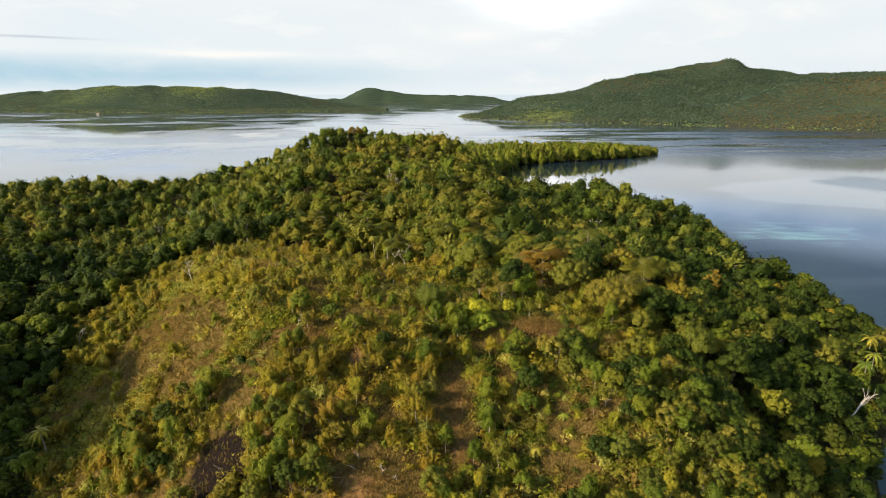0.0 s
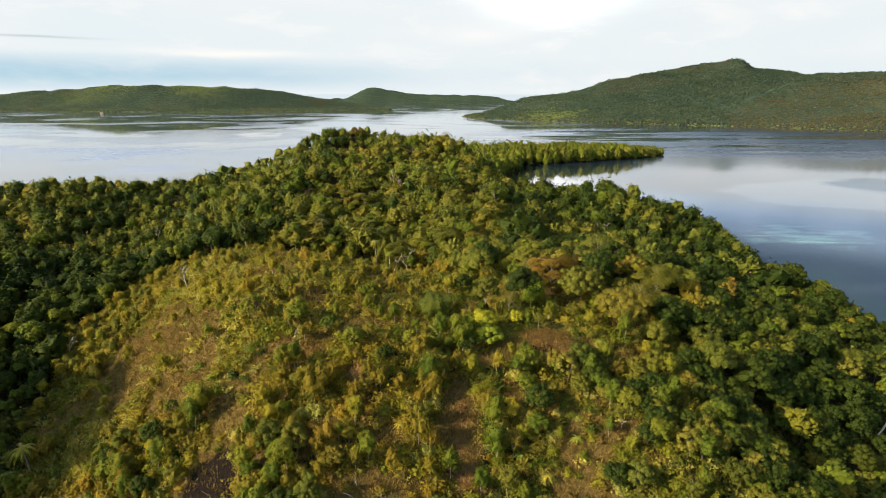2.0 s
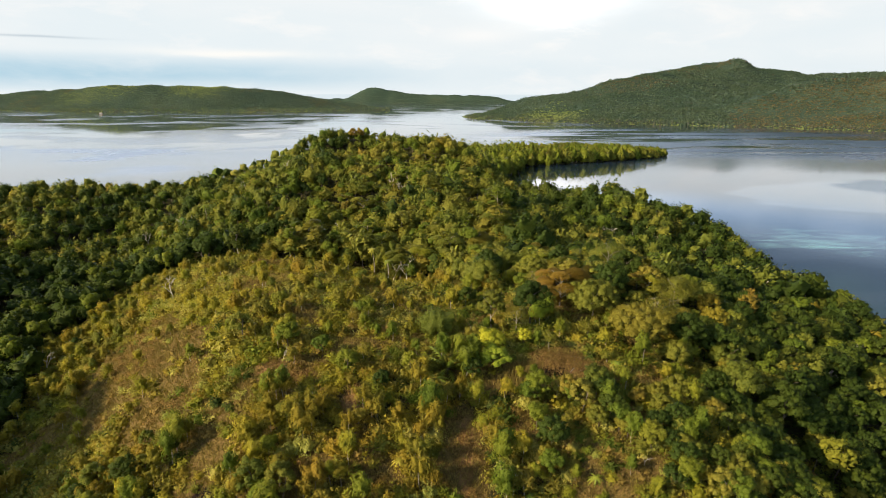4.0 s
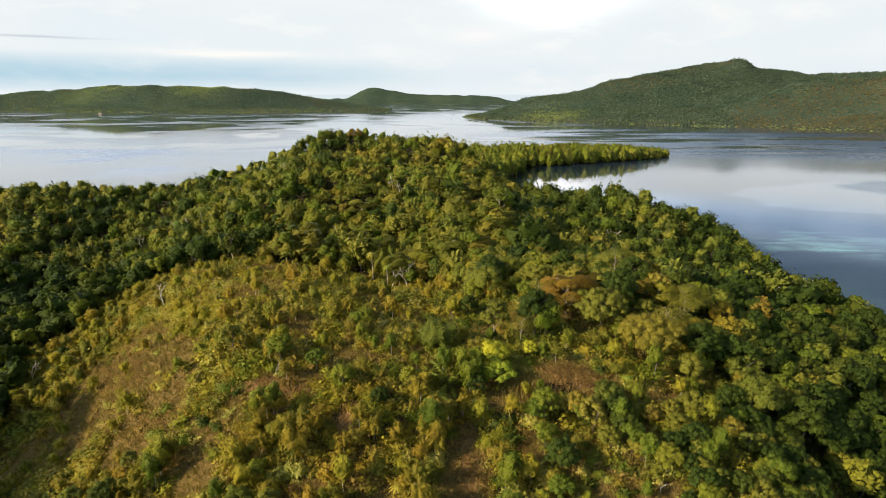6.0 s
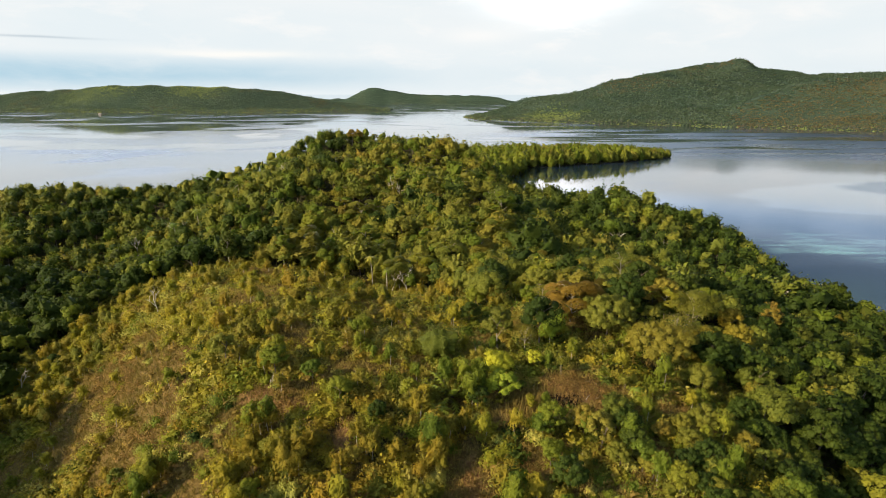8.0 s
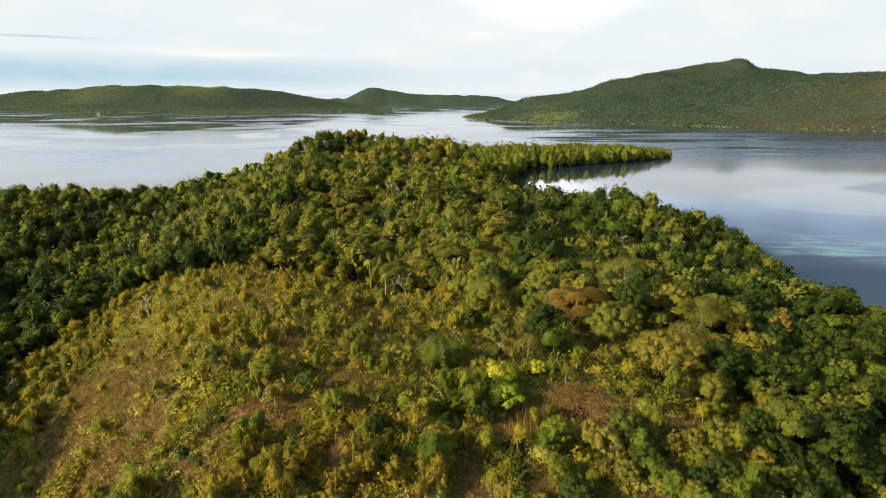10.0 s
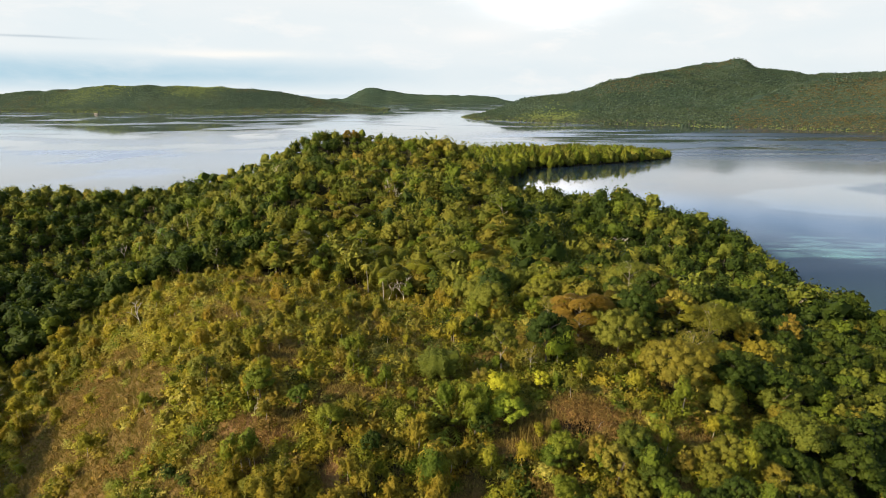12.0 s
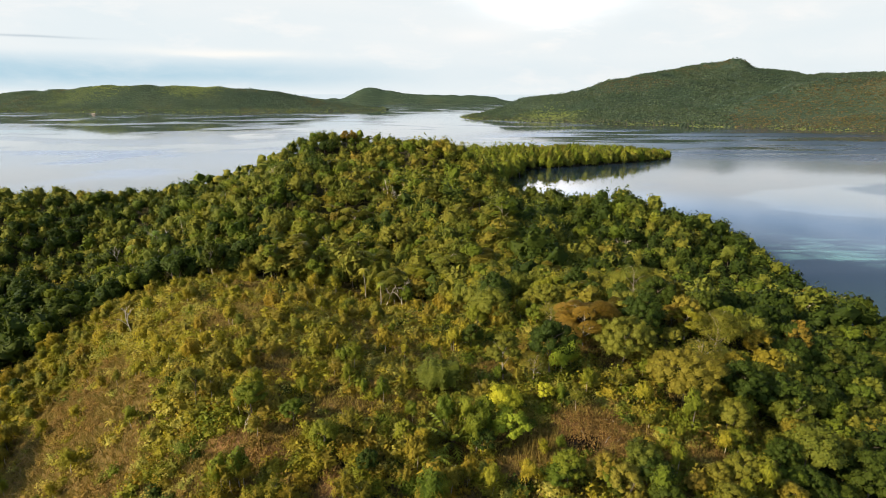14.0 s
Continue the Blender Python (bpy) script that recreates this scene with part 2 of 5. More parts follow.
def ground_material():
    """Forest litter, with dry grass, red soil and burnt soil where the attributes say that they lie."""
    m, t, bsdf = material("hill_ground")
    pos = t.nodes.new("ShaderNodeNewGeometry").outputs["Position"]
    n1 = node(t, "ShaderNodeTexNoise", {"Vector": pos, "Scale": 0.16, "Detail": 6.0, "Roughness": 0.65}).outputs[0]
    n2 = node(t, "ShaderNodeTexNoise", {"Vector": pos, "Scale": 1.5, "Detail": 6.0, "Roughness": 0.7}).outputs[0]
    litter = ramp(t, n2, [(0.3, (0.022, 0.024, 0.010)), (0.55, (0.045, 0.042, 0.015)), (0.75, (0.085, 0.060, 0.026))])
    grass = ramp(t, n2, [(0.3, (0.075, 0.062, 0.015)), (0.5, (0.145, 0.098, 0.028)), (0.72, (0.25, 0.16, 0.062))])
    soil = ramp(t, n2, [(0.3, (0.14, 0.078, 0.028)), (0.5, (0.23, 0.130, 0.050)), (0.75, (0.33, 0.205, 0.095))])
    burnt = ramp(t, n2, [(0.3, (0.007, 0.006, 0.005)), (0.55, (0.016, 0.011, 0.008)), (0.80, (0.055, 0.030, 0.018))])

    def att(name):
        a = node(t, "ShaderNodeAttribute", attribute_name=name).outputs["Fac"]
        a = math_(t, "ADD", a, math_(t, "MULTIPLY", math_(t, "SUBTRACT", n1, 0.5), 1.1))
        return ramp(t, a, [(0.35, (0, 0, 0)), (0.6, (1, 1, 1))])

    col = mixc(t, att("grass"), litter, grass)
    col = mixc(t, att("soil"), col, soil)
    col = mixc(t, att("burnt"), col, burnt)
    t.links.new(col, bsdf.inputs["Base Color"])
    bsdf.inputs["Roughness"].default_value = 0.95
    bsdf.inputs["Specular IOR Level"].default_value = 0.1
    bump = node(t, "ShaderNodeBump", {"Strength": 0.9, "Distance": 0.5, "Height": n2})
    t.links.new(bump.outputs[0], bsdf.inputs["Normal"])
    return m


def far_ground_material(name, stops):
    m, t, bsdf = material(name)
    pos = t.nodes.new("ShaderNodeNewGeometry").outputs["Position"]
    n1 = node(t, "ShaderNodeTexNoise", {"Vector": pos, "Scale": 0.006, "Detail": 5.0, "Roughness": 0.6}).outputs[0]
    n2 = node(t, "ShaderNodeTexNoise", {"Vector": pos, "Scale": 0.08, "Detail": 5.0, "Roughness": 0.7}).outputs[0]
    f = math_(t, "ADD", math_(t, "MULTIPLY", n1, 0.65), math_(t, "MULTIPLY", n2, 0.35))
    t.links.new(ramp(t, f, stops), bsdf.inputs["Base Color"])
    bsdf.inputs["Roughness"].default_value = 0.95
    bsdf.inputs["Specular IOR Level"].default_value = 0.1
    bump = node(t, "ShaderNodeBump", {"Strength": 1.0, "Distance": 6.0, "Height": n2})
    t.links.new(bump.outputs[0], bsdf.inputs["Normal"])
    return m


def water_material():
    """Calm sea: slicks carry their sheen as colour, wind brushes other stretches; sand and coral show pale through the
    shallows.
    """
    m, t, bsdf = material("sea_water")
    pos = t.nodes.new("ShaderNodeNewGeometry").outputs["Position"]
    xyz = node(t, "ShaderNodeSeparateXYZ", {0: pos})
    px, py = xyz.outputs[0], xyz.outputs[1]

    def oval(cx, cy, rx, ry):
        dx = math_(t, "DIVIDE", math_(t, "SUBTRACT", px, cx), rx)
        dy = math_(t, "DIVIDE", math_(t, "SUBTRACT", py, cy), ry)
        return math_(t, "SQRT", math_(t, "ADD", math_(t, "MULTIPLY", dx, dx), math_(t, "MULTIPLY", dy, dy)))

    mp = node(t, "ShaderNodeMapping", {0: pos, 3: (0.0018, 0.0026, 0.01)})
    streak = node(t, "ShaderNodeTexNoise", {"Vector": mp.outputs[0], "Scale": 1.0, "Detail": 3.0, "Roughness": 0.5, "Distortion": 2.2}).outputs[0]
    wind = ramp(t, streak, [(0.50, (0, 0, 0)), (0.60, (1, 1, 1))])
    fine = node(t, "ShaderNodeTexNoise", {"Vector": pos, "Scale": 0.35, "Detail": 3.0}).outputs[0]
    # a slick with a sharp tide line lies in the bay, its sheen painted
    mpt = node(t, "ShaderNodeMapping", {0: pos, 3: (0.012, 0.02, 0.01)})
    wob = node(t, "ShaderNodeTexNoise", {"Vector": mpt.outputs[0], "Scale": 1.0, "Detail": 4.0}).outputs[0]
    slick_sheen = ramp(t, math_(t, "ADD", oval(478.0, 470.0, 252.0, 100.0), math_(t, "MULTIPLY", math_(t, "SUBTRACT", wob, 0.5), 0.32)), [(0.94, (1, 1, 1)), (1.0, (0, 0, 0))])
    # the shoal east of the hill
    mps = node(t, "ShaderNodeMapping", {0: pos, 3: (0.035, 0.10, 0.1)})
    patch = node(t, "ShaderNodeTexNoise", {"Vector": mps.outputs[0], "Scale": 1.0, "Detail": 5.0, "Roughness": 0.65, "Distortion": 0.6}).outputs[0]
    shoal = ramp(t, math_(t, "SUBTRACT", patch, math_(t, "MULTIPLY", oval(208.0, 328.0, 44.0, 32.0), 0.22)), [(0.32, (0, 0, 0)), (0.55, (1, 1, 1))])
    near = ramp(t, node(t, "ShaderNodeAttribute", attribute_name="shallow").outputs["Fac"], [(0.0, (0, 0, 0)), (1.0, (1, 1, 1))])
    # wind-brushed stretches get their bluer sky sheen through the base colour
    col = mixc(t, wind, (0.010, 0.024, 0.046), (0.022, 0.030, 0.062))
    # paler base colour stands in for the brighter reflection here
    col = mixc(t, slick_sheen, col, (0.095, 0.135, 0.190))
    col = mixc(t, near, col, mixc(t, patch, (0.02, 0.05, 0.045), (0.07, 0.13, 0.105)))
    col = mixc(t, math_(t, "MULTIPLY", shoal, 0.9), col, (0.15, 0.32, 0.32))
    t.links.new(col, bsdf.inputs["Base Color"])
    sheltered = ramp(t, math_(t, "DIVIDE", py, 3000.0), [(0.20, (0.05, 0.05, 0.05)), (0.235, (0.14, 0.14, 0.14)), (0.27, (0.18, 0.18, 0.18)), (0.31, (0.05, 0.05, 0.05)), (0.42, (0.035, 0.035, 0.035)), (0.7, (0.06, 0.06, 0.06)), (0.85, (0.025, 0.025, 0.025))])
    # light airs ruffle the strait in lanes
    mpc = node(t, "ShaderNodeMapping", {0: pos, 1: (0.3, 0.7, 0.0), 3: (0.0024, 0.011, 0.01)})
    lane = node(t, "ShaderNodeTexNoise", {"Vector": mpc.outputs[0], "Scale": 1.0, "Detail": 4.0, "Roughness": 0.55, "Distortion": 0.9}).outputs[0]
    lane = math_(t, "MULTIPLY", ramp(t, lane, [(0.40, (0, 0, 0)), (0.50, (1, 1, 1))]), ramp(t, oval(500.0, 1100.0, 560.0, 380.0), [(0.6, (1, 1, 1)), (1.0, (0, 0, 0))]))
    rough = math_(t, "ADD", sheltered, math_(t, "MAXIMUM", math_(t, "MULTIPLY", wind, 0.13), math_(t, "MULTIPLY", lane, 0.26)))
    t.links.new(rough, bsdf.inputs["Roughness"])
    bsdf.inputs["IOR"].default_value = 1.5
    bsdf.inputs["Coat Weight"].default_value = 0.5
    bsdf.inputs["Coat IOR"].default_value = 1.33
    t.links.new(rough, bsdf.inputs["Coat Roughness"])
    bump = node(t, "ShaderNodeBump", {"Strength": 0.05, "Distance": 0.3, "Height": fine})
    t.links.new(bump.outputs[0], bsdf.inputs["Normal"])
    return m


GROUND = ground_material()
# far forest floor, its colour blued to carry distance haze
FAR_GROUND_HAZED = far_ground_material("far_forest_floor_hazed", [(0.3, (0.030, 0.052, 0.034)), (0.5, (0.042, 0.066, 0.042)), (0.66, (0.064, 0.082, 0.046))])
WATER = water_material()

# ---- the lie of the land: hills as (x, y, height, length, breadth, turn) ----
PENINSULA = [
    (43, 87, 20.1, 21, 31, 0.53), (-41, 133, 34.4, 30, 71, 0.40), (-2, 387, 40.1, 36, 31, -0.64), (7, 278, 36.2, 38, 57, 0.0),
    (-183, 315, 24.2, 91, 40, 0.07), (48, 158, 32.9, 48, 38, 0.44), (111, 297, 15.4, 51, 33, -1.12), (-189, 185, 23.1, 41, 83, 0.23),
    (-71, 336, 31.5, 34, 90, -0.15), (-80, 395, 27.4, 17, 58, -0.87), (120, 206, 6.5, 15, 18, 0.0), (134, 182, 3.6, 14, 16, 0.0), (140, 152, 6.0, 10, 12, 0.0), (94, 326, 8.0, 24, 24, 0.0), (126, 306, 2.0, 14, 12, 0.0), (160, 270, -3.0, 15, 18, 0.0), (-250, 302, 7.0, 34, 34, 0.0), (42, 364, -5.0, 12, 14, 0.0),
    # the last hill is unseen, added in the south-west to shade the valley
    (74, 346, 5.0, 24, 22, 0.0), (-176, 68, 70.0, 30, 38, 0.5),
]
RIGHT_ISLAND = [
    (1048, 2414, 190, 282, 273, 0), (638, 2072, 99, 219, 200, 0), (1859, 2243, 184, 356, 426, 0), (905, 1645, 44, 120, 65, 0.2), (1110, 2290, 27, 30, 50, 0),
    (294, 2146, 34, 117, 126, 0), (1176, 1633, 117, 236, 153, -0.58),
]
LEFT_ISLAND = [(-1567, 2977, 94, 415, 148, -0.23), (-928, 3038, 95, 319, 116, 0.15), (-2278, 3022, 68, 506, 127, 0.02)]
FAR_ISLAND = [(-563, 4880, 50, 118, 34, 0), (-462, 4880, 95, 416, 34, 0.0), (282, 4880, 68, 218, 34, 0.0)]
LOW_ISLAND = [(-120, 3860, 16, 110, 26, 0), (150, 3900, 22, 130, 26, 0.05)]
SPIT = [(-45, 455), (0, 560), (55, 696), (140, 728), (218, 757), (268, 785)]


def value_noise(x, y, size, seed):
    """Smooth noise from -1 to 1 on a lattice of that size."""
    u, v = np.asarray(x, float) / size, np.asarray(y, float) / size
    i, j = np.floor(u).astype(int), np.floor(v).astype(int)
    a, b = u - i, v - j
    a, b = a * a * (3 - 2 * a), b * b * (3 - 2 * b)

    def lattice(i, j):
        h = (i * 374761393 + j * 668265263 + seed * 974711) & 0x7FFFFFFF
        h = ((h ^ (h >> 13)) * 1274126177) & 0x7FFFFFFF
        return ((h ^ (h >> 16)) & 0xFFFF) / 32767.5 - 1

    return (lattice(i, j) * (1 - a) + lattice(i + 1, j) * a) * (1 - b) + (lattice(i, j + 1) * (1 - a) + lattice(i + 1, j + 1) * a) * b


def hills(x, y, rows, base):
    z = np.full(np.shape(x), float(base))
    for cx, cy, h, length, breadth, turn in rows:
        dx, dy = x - cx, y - cy
        u, v = dx * np.cos(turn) + dy * np.sin(turn), dy * np.cos(turn) - dx * np.sin(turn)
        z = z + h * np.exp(-0.5 * ((u / length) ** 2 + (v / breadth) ** 2))
    return z


def off_line(x, y, line):
    """How far points lie from a broken line, and how far along it (0 to 1)."""
    best, along = np.full(np.shape(x), 1e9), np.zeros(np.shape(x))
    for k, ((ax, ay), (bx, by)) in enumerate(zip(line, line[1:])):
        ux, uy = bx - ax, by - ay
        s = np.clip(((x - ax) * ux + (y - ay) * uy) / (ux * ux + uy * uy), 0, 1)
        d = np.hypot(x - ax - s * ux, y - ay - s * uy)
        along = np.where(d < best, (k + s) / (len(line) - 1), along)
        best = np.minimum(best, d)
    return best, along


def land(x, y):
    x, y = np.asarray(x, float), np.asarray(y, float)
    z = hills(x, y, PENINSULA, -6.9)
    z = z + (1.3 * value_noise(x, y, 31, 1) + 0.6 * value_noise(x, y, 12, 2)) * np.clip(z / 6, 0, 1)
    d, s = off_line(x, y, SPIT)
    wide = 64 - 34 * s + 5 * value_noise(x, y, 25, 3)
    return np.maximum(z, 4.0 - 5.5 * (d / wide) ** 2).clip(-6.9, 200)


def spot(x, y, cx, cy, rx, ry, turn=0.0):
    """1 in the middle of an oval patch of ground, 0 outside it."""
    dx, dy = x - cx, y - cy
    u, v = dx * np.cos(turn) + dy * np.sin(turn), dy * np.cos(turn) - dx * np.sin(turn)
    return np.clip(1.6 - 1.2 * np.sqrt((u / rx) ** 2 + (v / ry) ** 2), 0, 1)


def scrubby(x, y):
    """1 on the open hill with low scrub, 0 in the tall wood."""
    west = np.interp(y, (60, 92, 106, 124, 144, 175, 200, 214), (-64, -77, -87, -98, -106, -117, -112, -96)) + 5 * value_noise(x, y, 11, 5)
    east = np.interp(y, (60, 95, 125, 150, 185, 214), (62, 66, 58, 42, 8, -16)) + 8 * value_noise(x, y, 13, 6)
    return (x > west) & (x < east) & (y < 214)


def grassy(x, y):
    g = spot(x, y, -76, 138, 17, 32, 0.35)
    g = np.maximum(g, scrubby(x, y) * (0.50 + 0.35 * value_noise(x, y, 10, 21)) * (x < 46))
    for a in ((-62, 200, 12, 14), (-45, 160, 9, 18), (22, 121, 9, 8), (13, 115, 5, 7), (64, 103, 6, 12), (2, 95, 5, 13), (31, 101, 4, 5), (-60, 128, 12, 9), (12, 101, 3, 6), (-22, 90, 4, 5), (-10, 79, 12, 6), (-60, 250, 7, 8), (-55, 112, 10, 12), (40, 114, 8, 6), (15, 186, 14, 10), (-30, 112, 10, 5)):
        g = np.maximum(g, spot(x, y, *a))
    return g


def bare(x, y):
    g = spot(x, y, 22, 119.5, 6.5, 4.5)
    for a in ((-17, 105, 2.2, 3.5), (-34, 113, 3.4, 1.8), (-28, 110, 3, 1.6), (2, 96, 1.5, 9), (4, 84, 2, 5), (-14, 76, 5, 3.0), (62, 100, 2.5, 8), (-50, 182, 2.5, 9)):
        g = np.maximum(g, spot(x, y, *a))
    return g


def charred(x, y):
    return np.maximum(spot(x, y, -38, 83, 6.5, 7.5), spot(x, y, 20, 116.5, 4.5, 2.0))


def grid_mesh(name, x0, x1, y0, y1, step, height, attributes=()):
    xs, ys = np.arange(x0, x1 + step, step), np.arange(y0, y1 + step, step)
    gx, gy = np.meshgrid(xs, ys)
    z = height(gx, gy)
    co = np.stack([gx, gy, z], -1).reshape(-1, 3).astype(np.float32)
    nx, ny = len(xs), len(ys)
    i = (np.arange(ny - 1)[:, None] * nx + np.arange(nx - 1)[None]).ravel()
    faces = np.stack([i, i + 1, i + nx + 1, i + nx], -1)
    me = bpy.data.meshes.new(name)
    me.vertices.add(len(co))
    me.vertices.foreach_set("co", co.ravel())
    me.loops.add(faces.size)
    me.loops.foreach_set("vertex_index", faces.ravel().astype(np.int32))
    me.polygons.add(len(faces))
    me.polygons.foreach_set("loop_start", np.arange(0, faces.size, 4, dtype=np.int32))
    me.polygons.foreach_set("use_smooth", np.ones(len(faces), bool))
    for key, fn in attributes:
        me.attributes.new(key, "FLOAT", "POINT").data.foreach_set("value", fn(gx, gy).ravel().astype(np.float32))
    me.update(calc_edges=True)
    return me


ground_mesh = grid_mesh("ground", -380, 340, -100, 850, 2.5, land, (("grass", grassy), ("soil", bare), ("burnt", charred)))
ground_mesh.materials.append(GROUND)
tagged(new("ground", ground_mesh), "wooded hill ground with dry grass and red soil", "ground", kind="structure")


def shallow(x, y):
    return np.clip(1.0 + hills(x, y, PENINSULA, -6.9) / 5.0, 0, 1) * (x > 40) * (y < 260)


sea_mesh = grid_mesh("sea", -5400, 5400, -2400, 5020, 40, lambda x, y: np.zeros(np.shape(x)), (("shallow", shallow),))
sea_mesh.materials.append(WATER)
tagged(new("water", sea_mesh), "calm grey-blue sea with shoals and sheen-painted slicks", "sea", kind="structure")


def island_height(rows, base, size):
    def height(x, y):
        z = hills(x, y, rows, base)
        rise = 1.0 if base == -8.4 else 0.55
        return z + rise * (12 * value_noise(x, y, size, 7) + 9 * value_noise(x, y, size / 2.4, 8)) * np.clip(z / 40, 0, 1)
    return height


ISLANDS = [
    ("island_right", RIGHT_ISLAND, -8.4, (-200, 3000, 1000, 3200), 25, "large forested island with a blunt summit beyond the strait"),
    ("island_left", LEFT_ISLAND, -9.1, (-3600, -300, 2400, 3500), 25, "long low forested island across the bay"),
    ("island_far", FAR_ISLAND, -8.4, (-1800, 1000, 4760, 5000), 20, "hazy forested island far across the strait"),
    ("island_low", LOW_ISLAND, -6.0, (-500, 560, 3650, 4050), 15, "low wooded islet in the strait"),
]
island_heights = {}
for name, rows, base, (x0, x1, y0, y1), step, label in ISLANDS:
    island_heights[name] = island_height(rows, base, 170)
    me = grid_mesh(name, x0, x1, y0, y1, step, island_heights[name])
    me.materials.append(FAR_GROUND_HAZED)
    tagged(new(name, me), label, "island", kind="structure")


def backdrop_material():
    m, t, bsdf = material("distant_sea_glow")
    # glows by itself, in place of the sky reflected by far water
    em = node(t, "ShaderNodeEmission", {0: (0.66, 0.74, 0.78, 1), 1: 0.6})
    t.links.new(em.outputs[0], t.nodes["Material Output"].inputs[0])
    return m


# an upright glowing sheet added where the sea ends
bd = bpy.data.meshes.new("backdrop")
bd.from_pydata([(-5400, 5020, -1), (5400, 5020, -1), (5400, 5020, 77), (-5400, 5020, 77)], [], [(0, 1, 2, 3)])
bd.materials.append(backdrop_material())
tagged(new("backdrop", bd), "glowing strip standing in for open sea on the horizon", "sea", kind="structure")


# ---- plants: triangle soups of leaves, tapered tubes of wood ----
def leaves(rng, pos, nor, size, long=1.0, hang=0.0):
    """One pointed leaf cluster at each place, facing about along its normal."""
    n = len(pos)
    nor = nor + rng.normal(0, 0.45, (n, 3))
    nor /= np.linalg.norm(nor, axis=1, keepdims=True) + 1e-9
    t = rng.normal(0, 1, (n, 3))
    t[:, 2] -= hang
    t -= (t * nor).sum(1, keepdims=True) * nor
    t /= np.linalg.norm(t, axis=1, keepdims=True) + 1e-9
    b = np.cross(nor, t)
    s = (size * rng.uniform(0.65, 1.35, n))[:, None]
    return np.stack([pos + t * s * long, pos - t * s * 0.55 * long + b * s * 0.6, pos - t * s * 0.55 * long - b * s * 0.6], 1)


def ball(rng, n):
    d = rng.normal(0, 1, (n, 3))
    return d / np.linalg.norm(d, axis=1, keepdims=True)


def unit(v):
    return v / (np.linalg.norm(v, axis=-1, keepdims=True) + 1e-6)


def corners(way):
    """One direction to a triangle, given to its three corners."""
    return np.repeat(way[:, None], 3, 1)


def ico(level):
    """Directions and faces of an even ball."""
    bm = bmesh.new()
    bmesh.ops.create_icosphere(bm, subdivisions=level, radius=1.0)
    d = np.array([tuple(v.co) for v in bm.verts])
    f = np.array([[v.index for v in p.verts] for p in bm.faces])
    bm.free()
    return d, f


ICO = {level: ico(level) for level in (1, 2, 3)}


def crown(rng, r, h, base, blobs, count, leaf, low=-0.35, long=1.0, hang=0.0, loose=0.12, core=1, small=0.26, large=0.46, shell=0.66):
    """A crown of leaf clumps heaped on an uneven dome: (triangles, the way each one faces)."""
    d = ball(rng, blobs * 4)
    d = d[d[:, 2] > low][:blobs]
    c = np.array([0, 0, base + h * 0.5]) + d * np.array([r * shell, r * shell, h * 0.55 * shell]) * rng.uniform(0.72, 1.16, (len(d), 1))
    rb = r * rng.uniform(small, large, len(d))
    pick = rng.choice(len(c), count * 3, p=rb ** 2 / (rb ** 2).sum())
    dirs = ball(rng, count * 3)
    dirs[:, 2] = np.where(dirs[:, 2] < -0.4, -dirs[:, 2], dirs[:, 2])
    dirs = dirs * np.array([1, 1, 0.85])
    pos = c[pick] + dirs * rb[pick, None] * rng.uniform(1 - loose, 1 + loose, (count * 3, 1))
    gap = np.linalg.norm(pos[:, None] - c[None], axis=2) / rb[None]
    gap[np.arange(len(pos)), pick] = 9
    keep = np.flatnonzero((gap > 0.86).all(1))[:count]
    tri = [leaves(rng, pos[keep], dirs[keep] + np.array([0, 0, 0.25]), leaf, long, hang)]
    way = [corners(dirs[keep] + 0.5 * d[pick[keep]] + np.array([0, 0, 0.25]))]
    # the dense inside of each clump
    for k in range(len(c) if core else 0):
        v, f = ICO[core]
        v = v * rng.uniform(0.60, 0.92, (len(v), 1))
        tri.append((c[k] + v * rb[k])[f])
        way.append((v + 0.5 * d[k] + np.array([0, 0, 0.25]))[f])
    way = unit(np.concatenate(way))
    way[len(tri[0]):] *= 2.0  # the dense inside faces more firmly than the loose leaves
    return np.concatenate(tri), way


def lumpy(rng, r, h, base, count, leaf, low=-0.45, amp=0.24, freq=4.0, long=1.0, hang=0.0, taper=0.0, core=2, inner=0.80):
    """A crown on one uneven dome, drawn in towards its top by taper: (triangles, the way each one faces)."""
    d = ball(rng, count * 2)
    d = d[d[:, 2] > low][:count]
    waves = [(rng.normal(0, freq, 3), rng.uniform(0, 6.28), amp * rng.uniform(0.5, 1.0) / 1.6) for _ in range(6)]

    def shape(d, rad):
        m, grad = np.ones(len(d)), np.zeros((len(d), 3))
        for way, phase, a in waves:
            m += a * np.sin(d @ way + phase)
            grad += a * np.cos(d @ way + phase)[:, None] * way
        facing = d * m[:, None] - 0.8 * (grad - (grad * d).sum(1, keepdims=True) * d)
        facing /= np.linalg.norm(facing, axis=1, keepdims=True)
        pos = d * (m * rad)[:, None] * np.array([r, r, h * 0.5])
        pos[:, :2] *= (1 - taper * np.clip(pos[:, 2] / h + 0.5, 0, 1))[:, None]
        return pos + np.array([0, 0, base + h * 0.5]), facing + 0.5 * d + np.array([0, 0, 0.25])

    pos, facing = shape(d, rng.uniform(0.80, 1.10, len(d)))
    tri, way = [leaves(rng, pos, facing, leaf, long, hang)], [corners(facing)]
    if core:
        v, f = ICO[core]
        f = f[v[f].mean(1)[:, 2] > low - 0.15]
        pos, facing = shape(v, rng.uniform(inner - 0.06, inner + 0.06, len(v)))
        tri.append(pos[f])
        way.append(facing[f])
    way = unit(np.concatenate(way))
    way[len(tri[0]):] *= 2.0  # the dense inside faces more firmly than the loose leaves
    return np.concatenate(tri), way


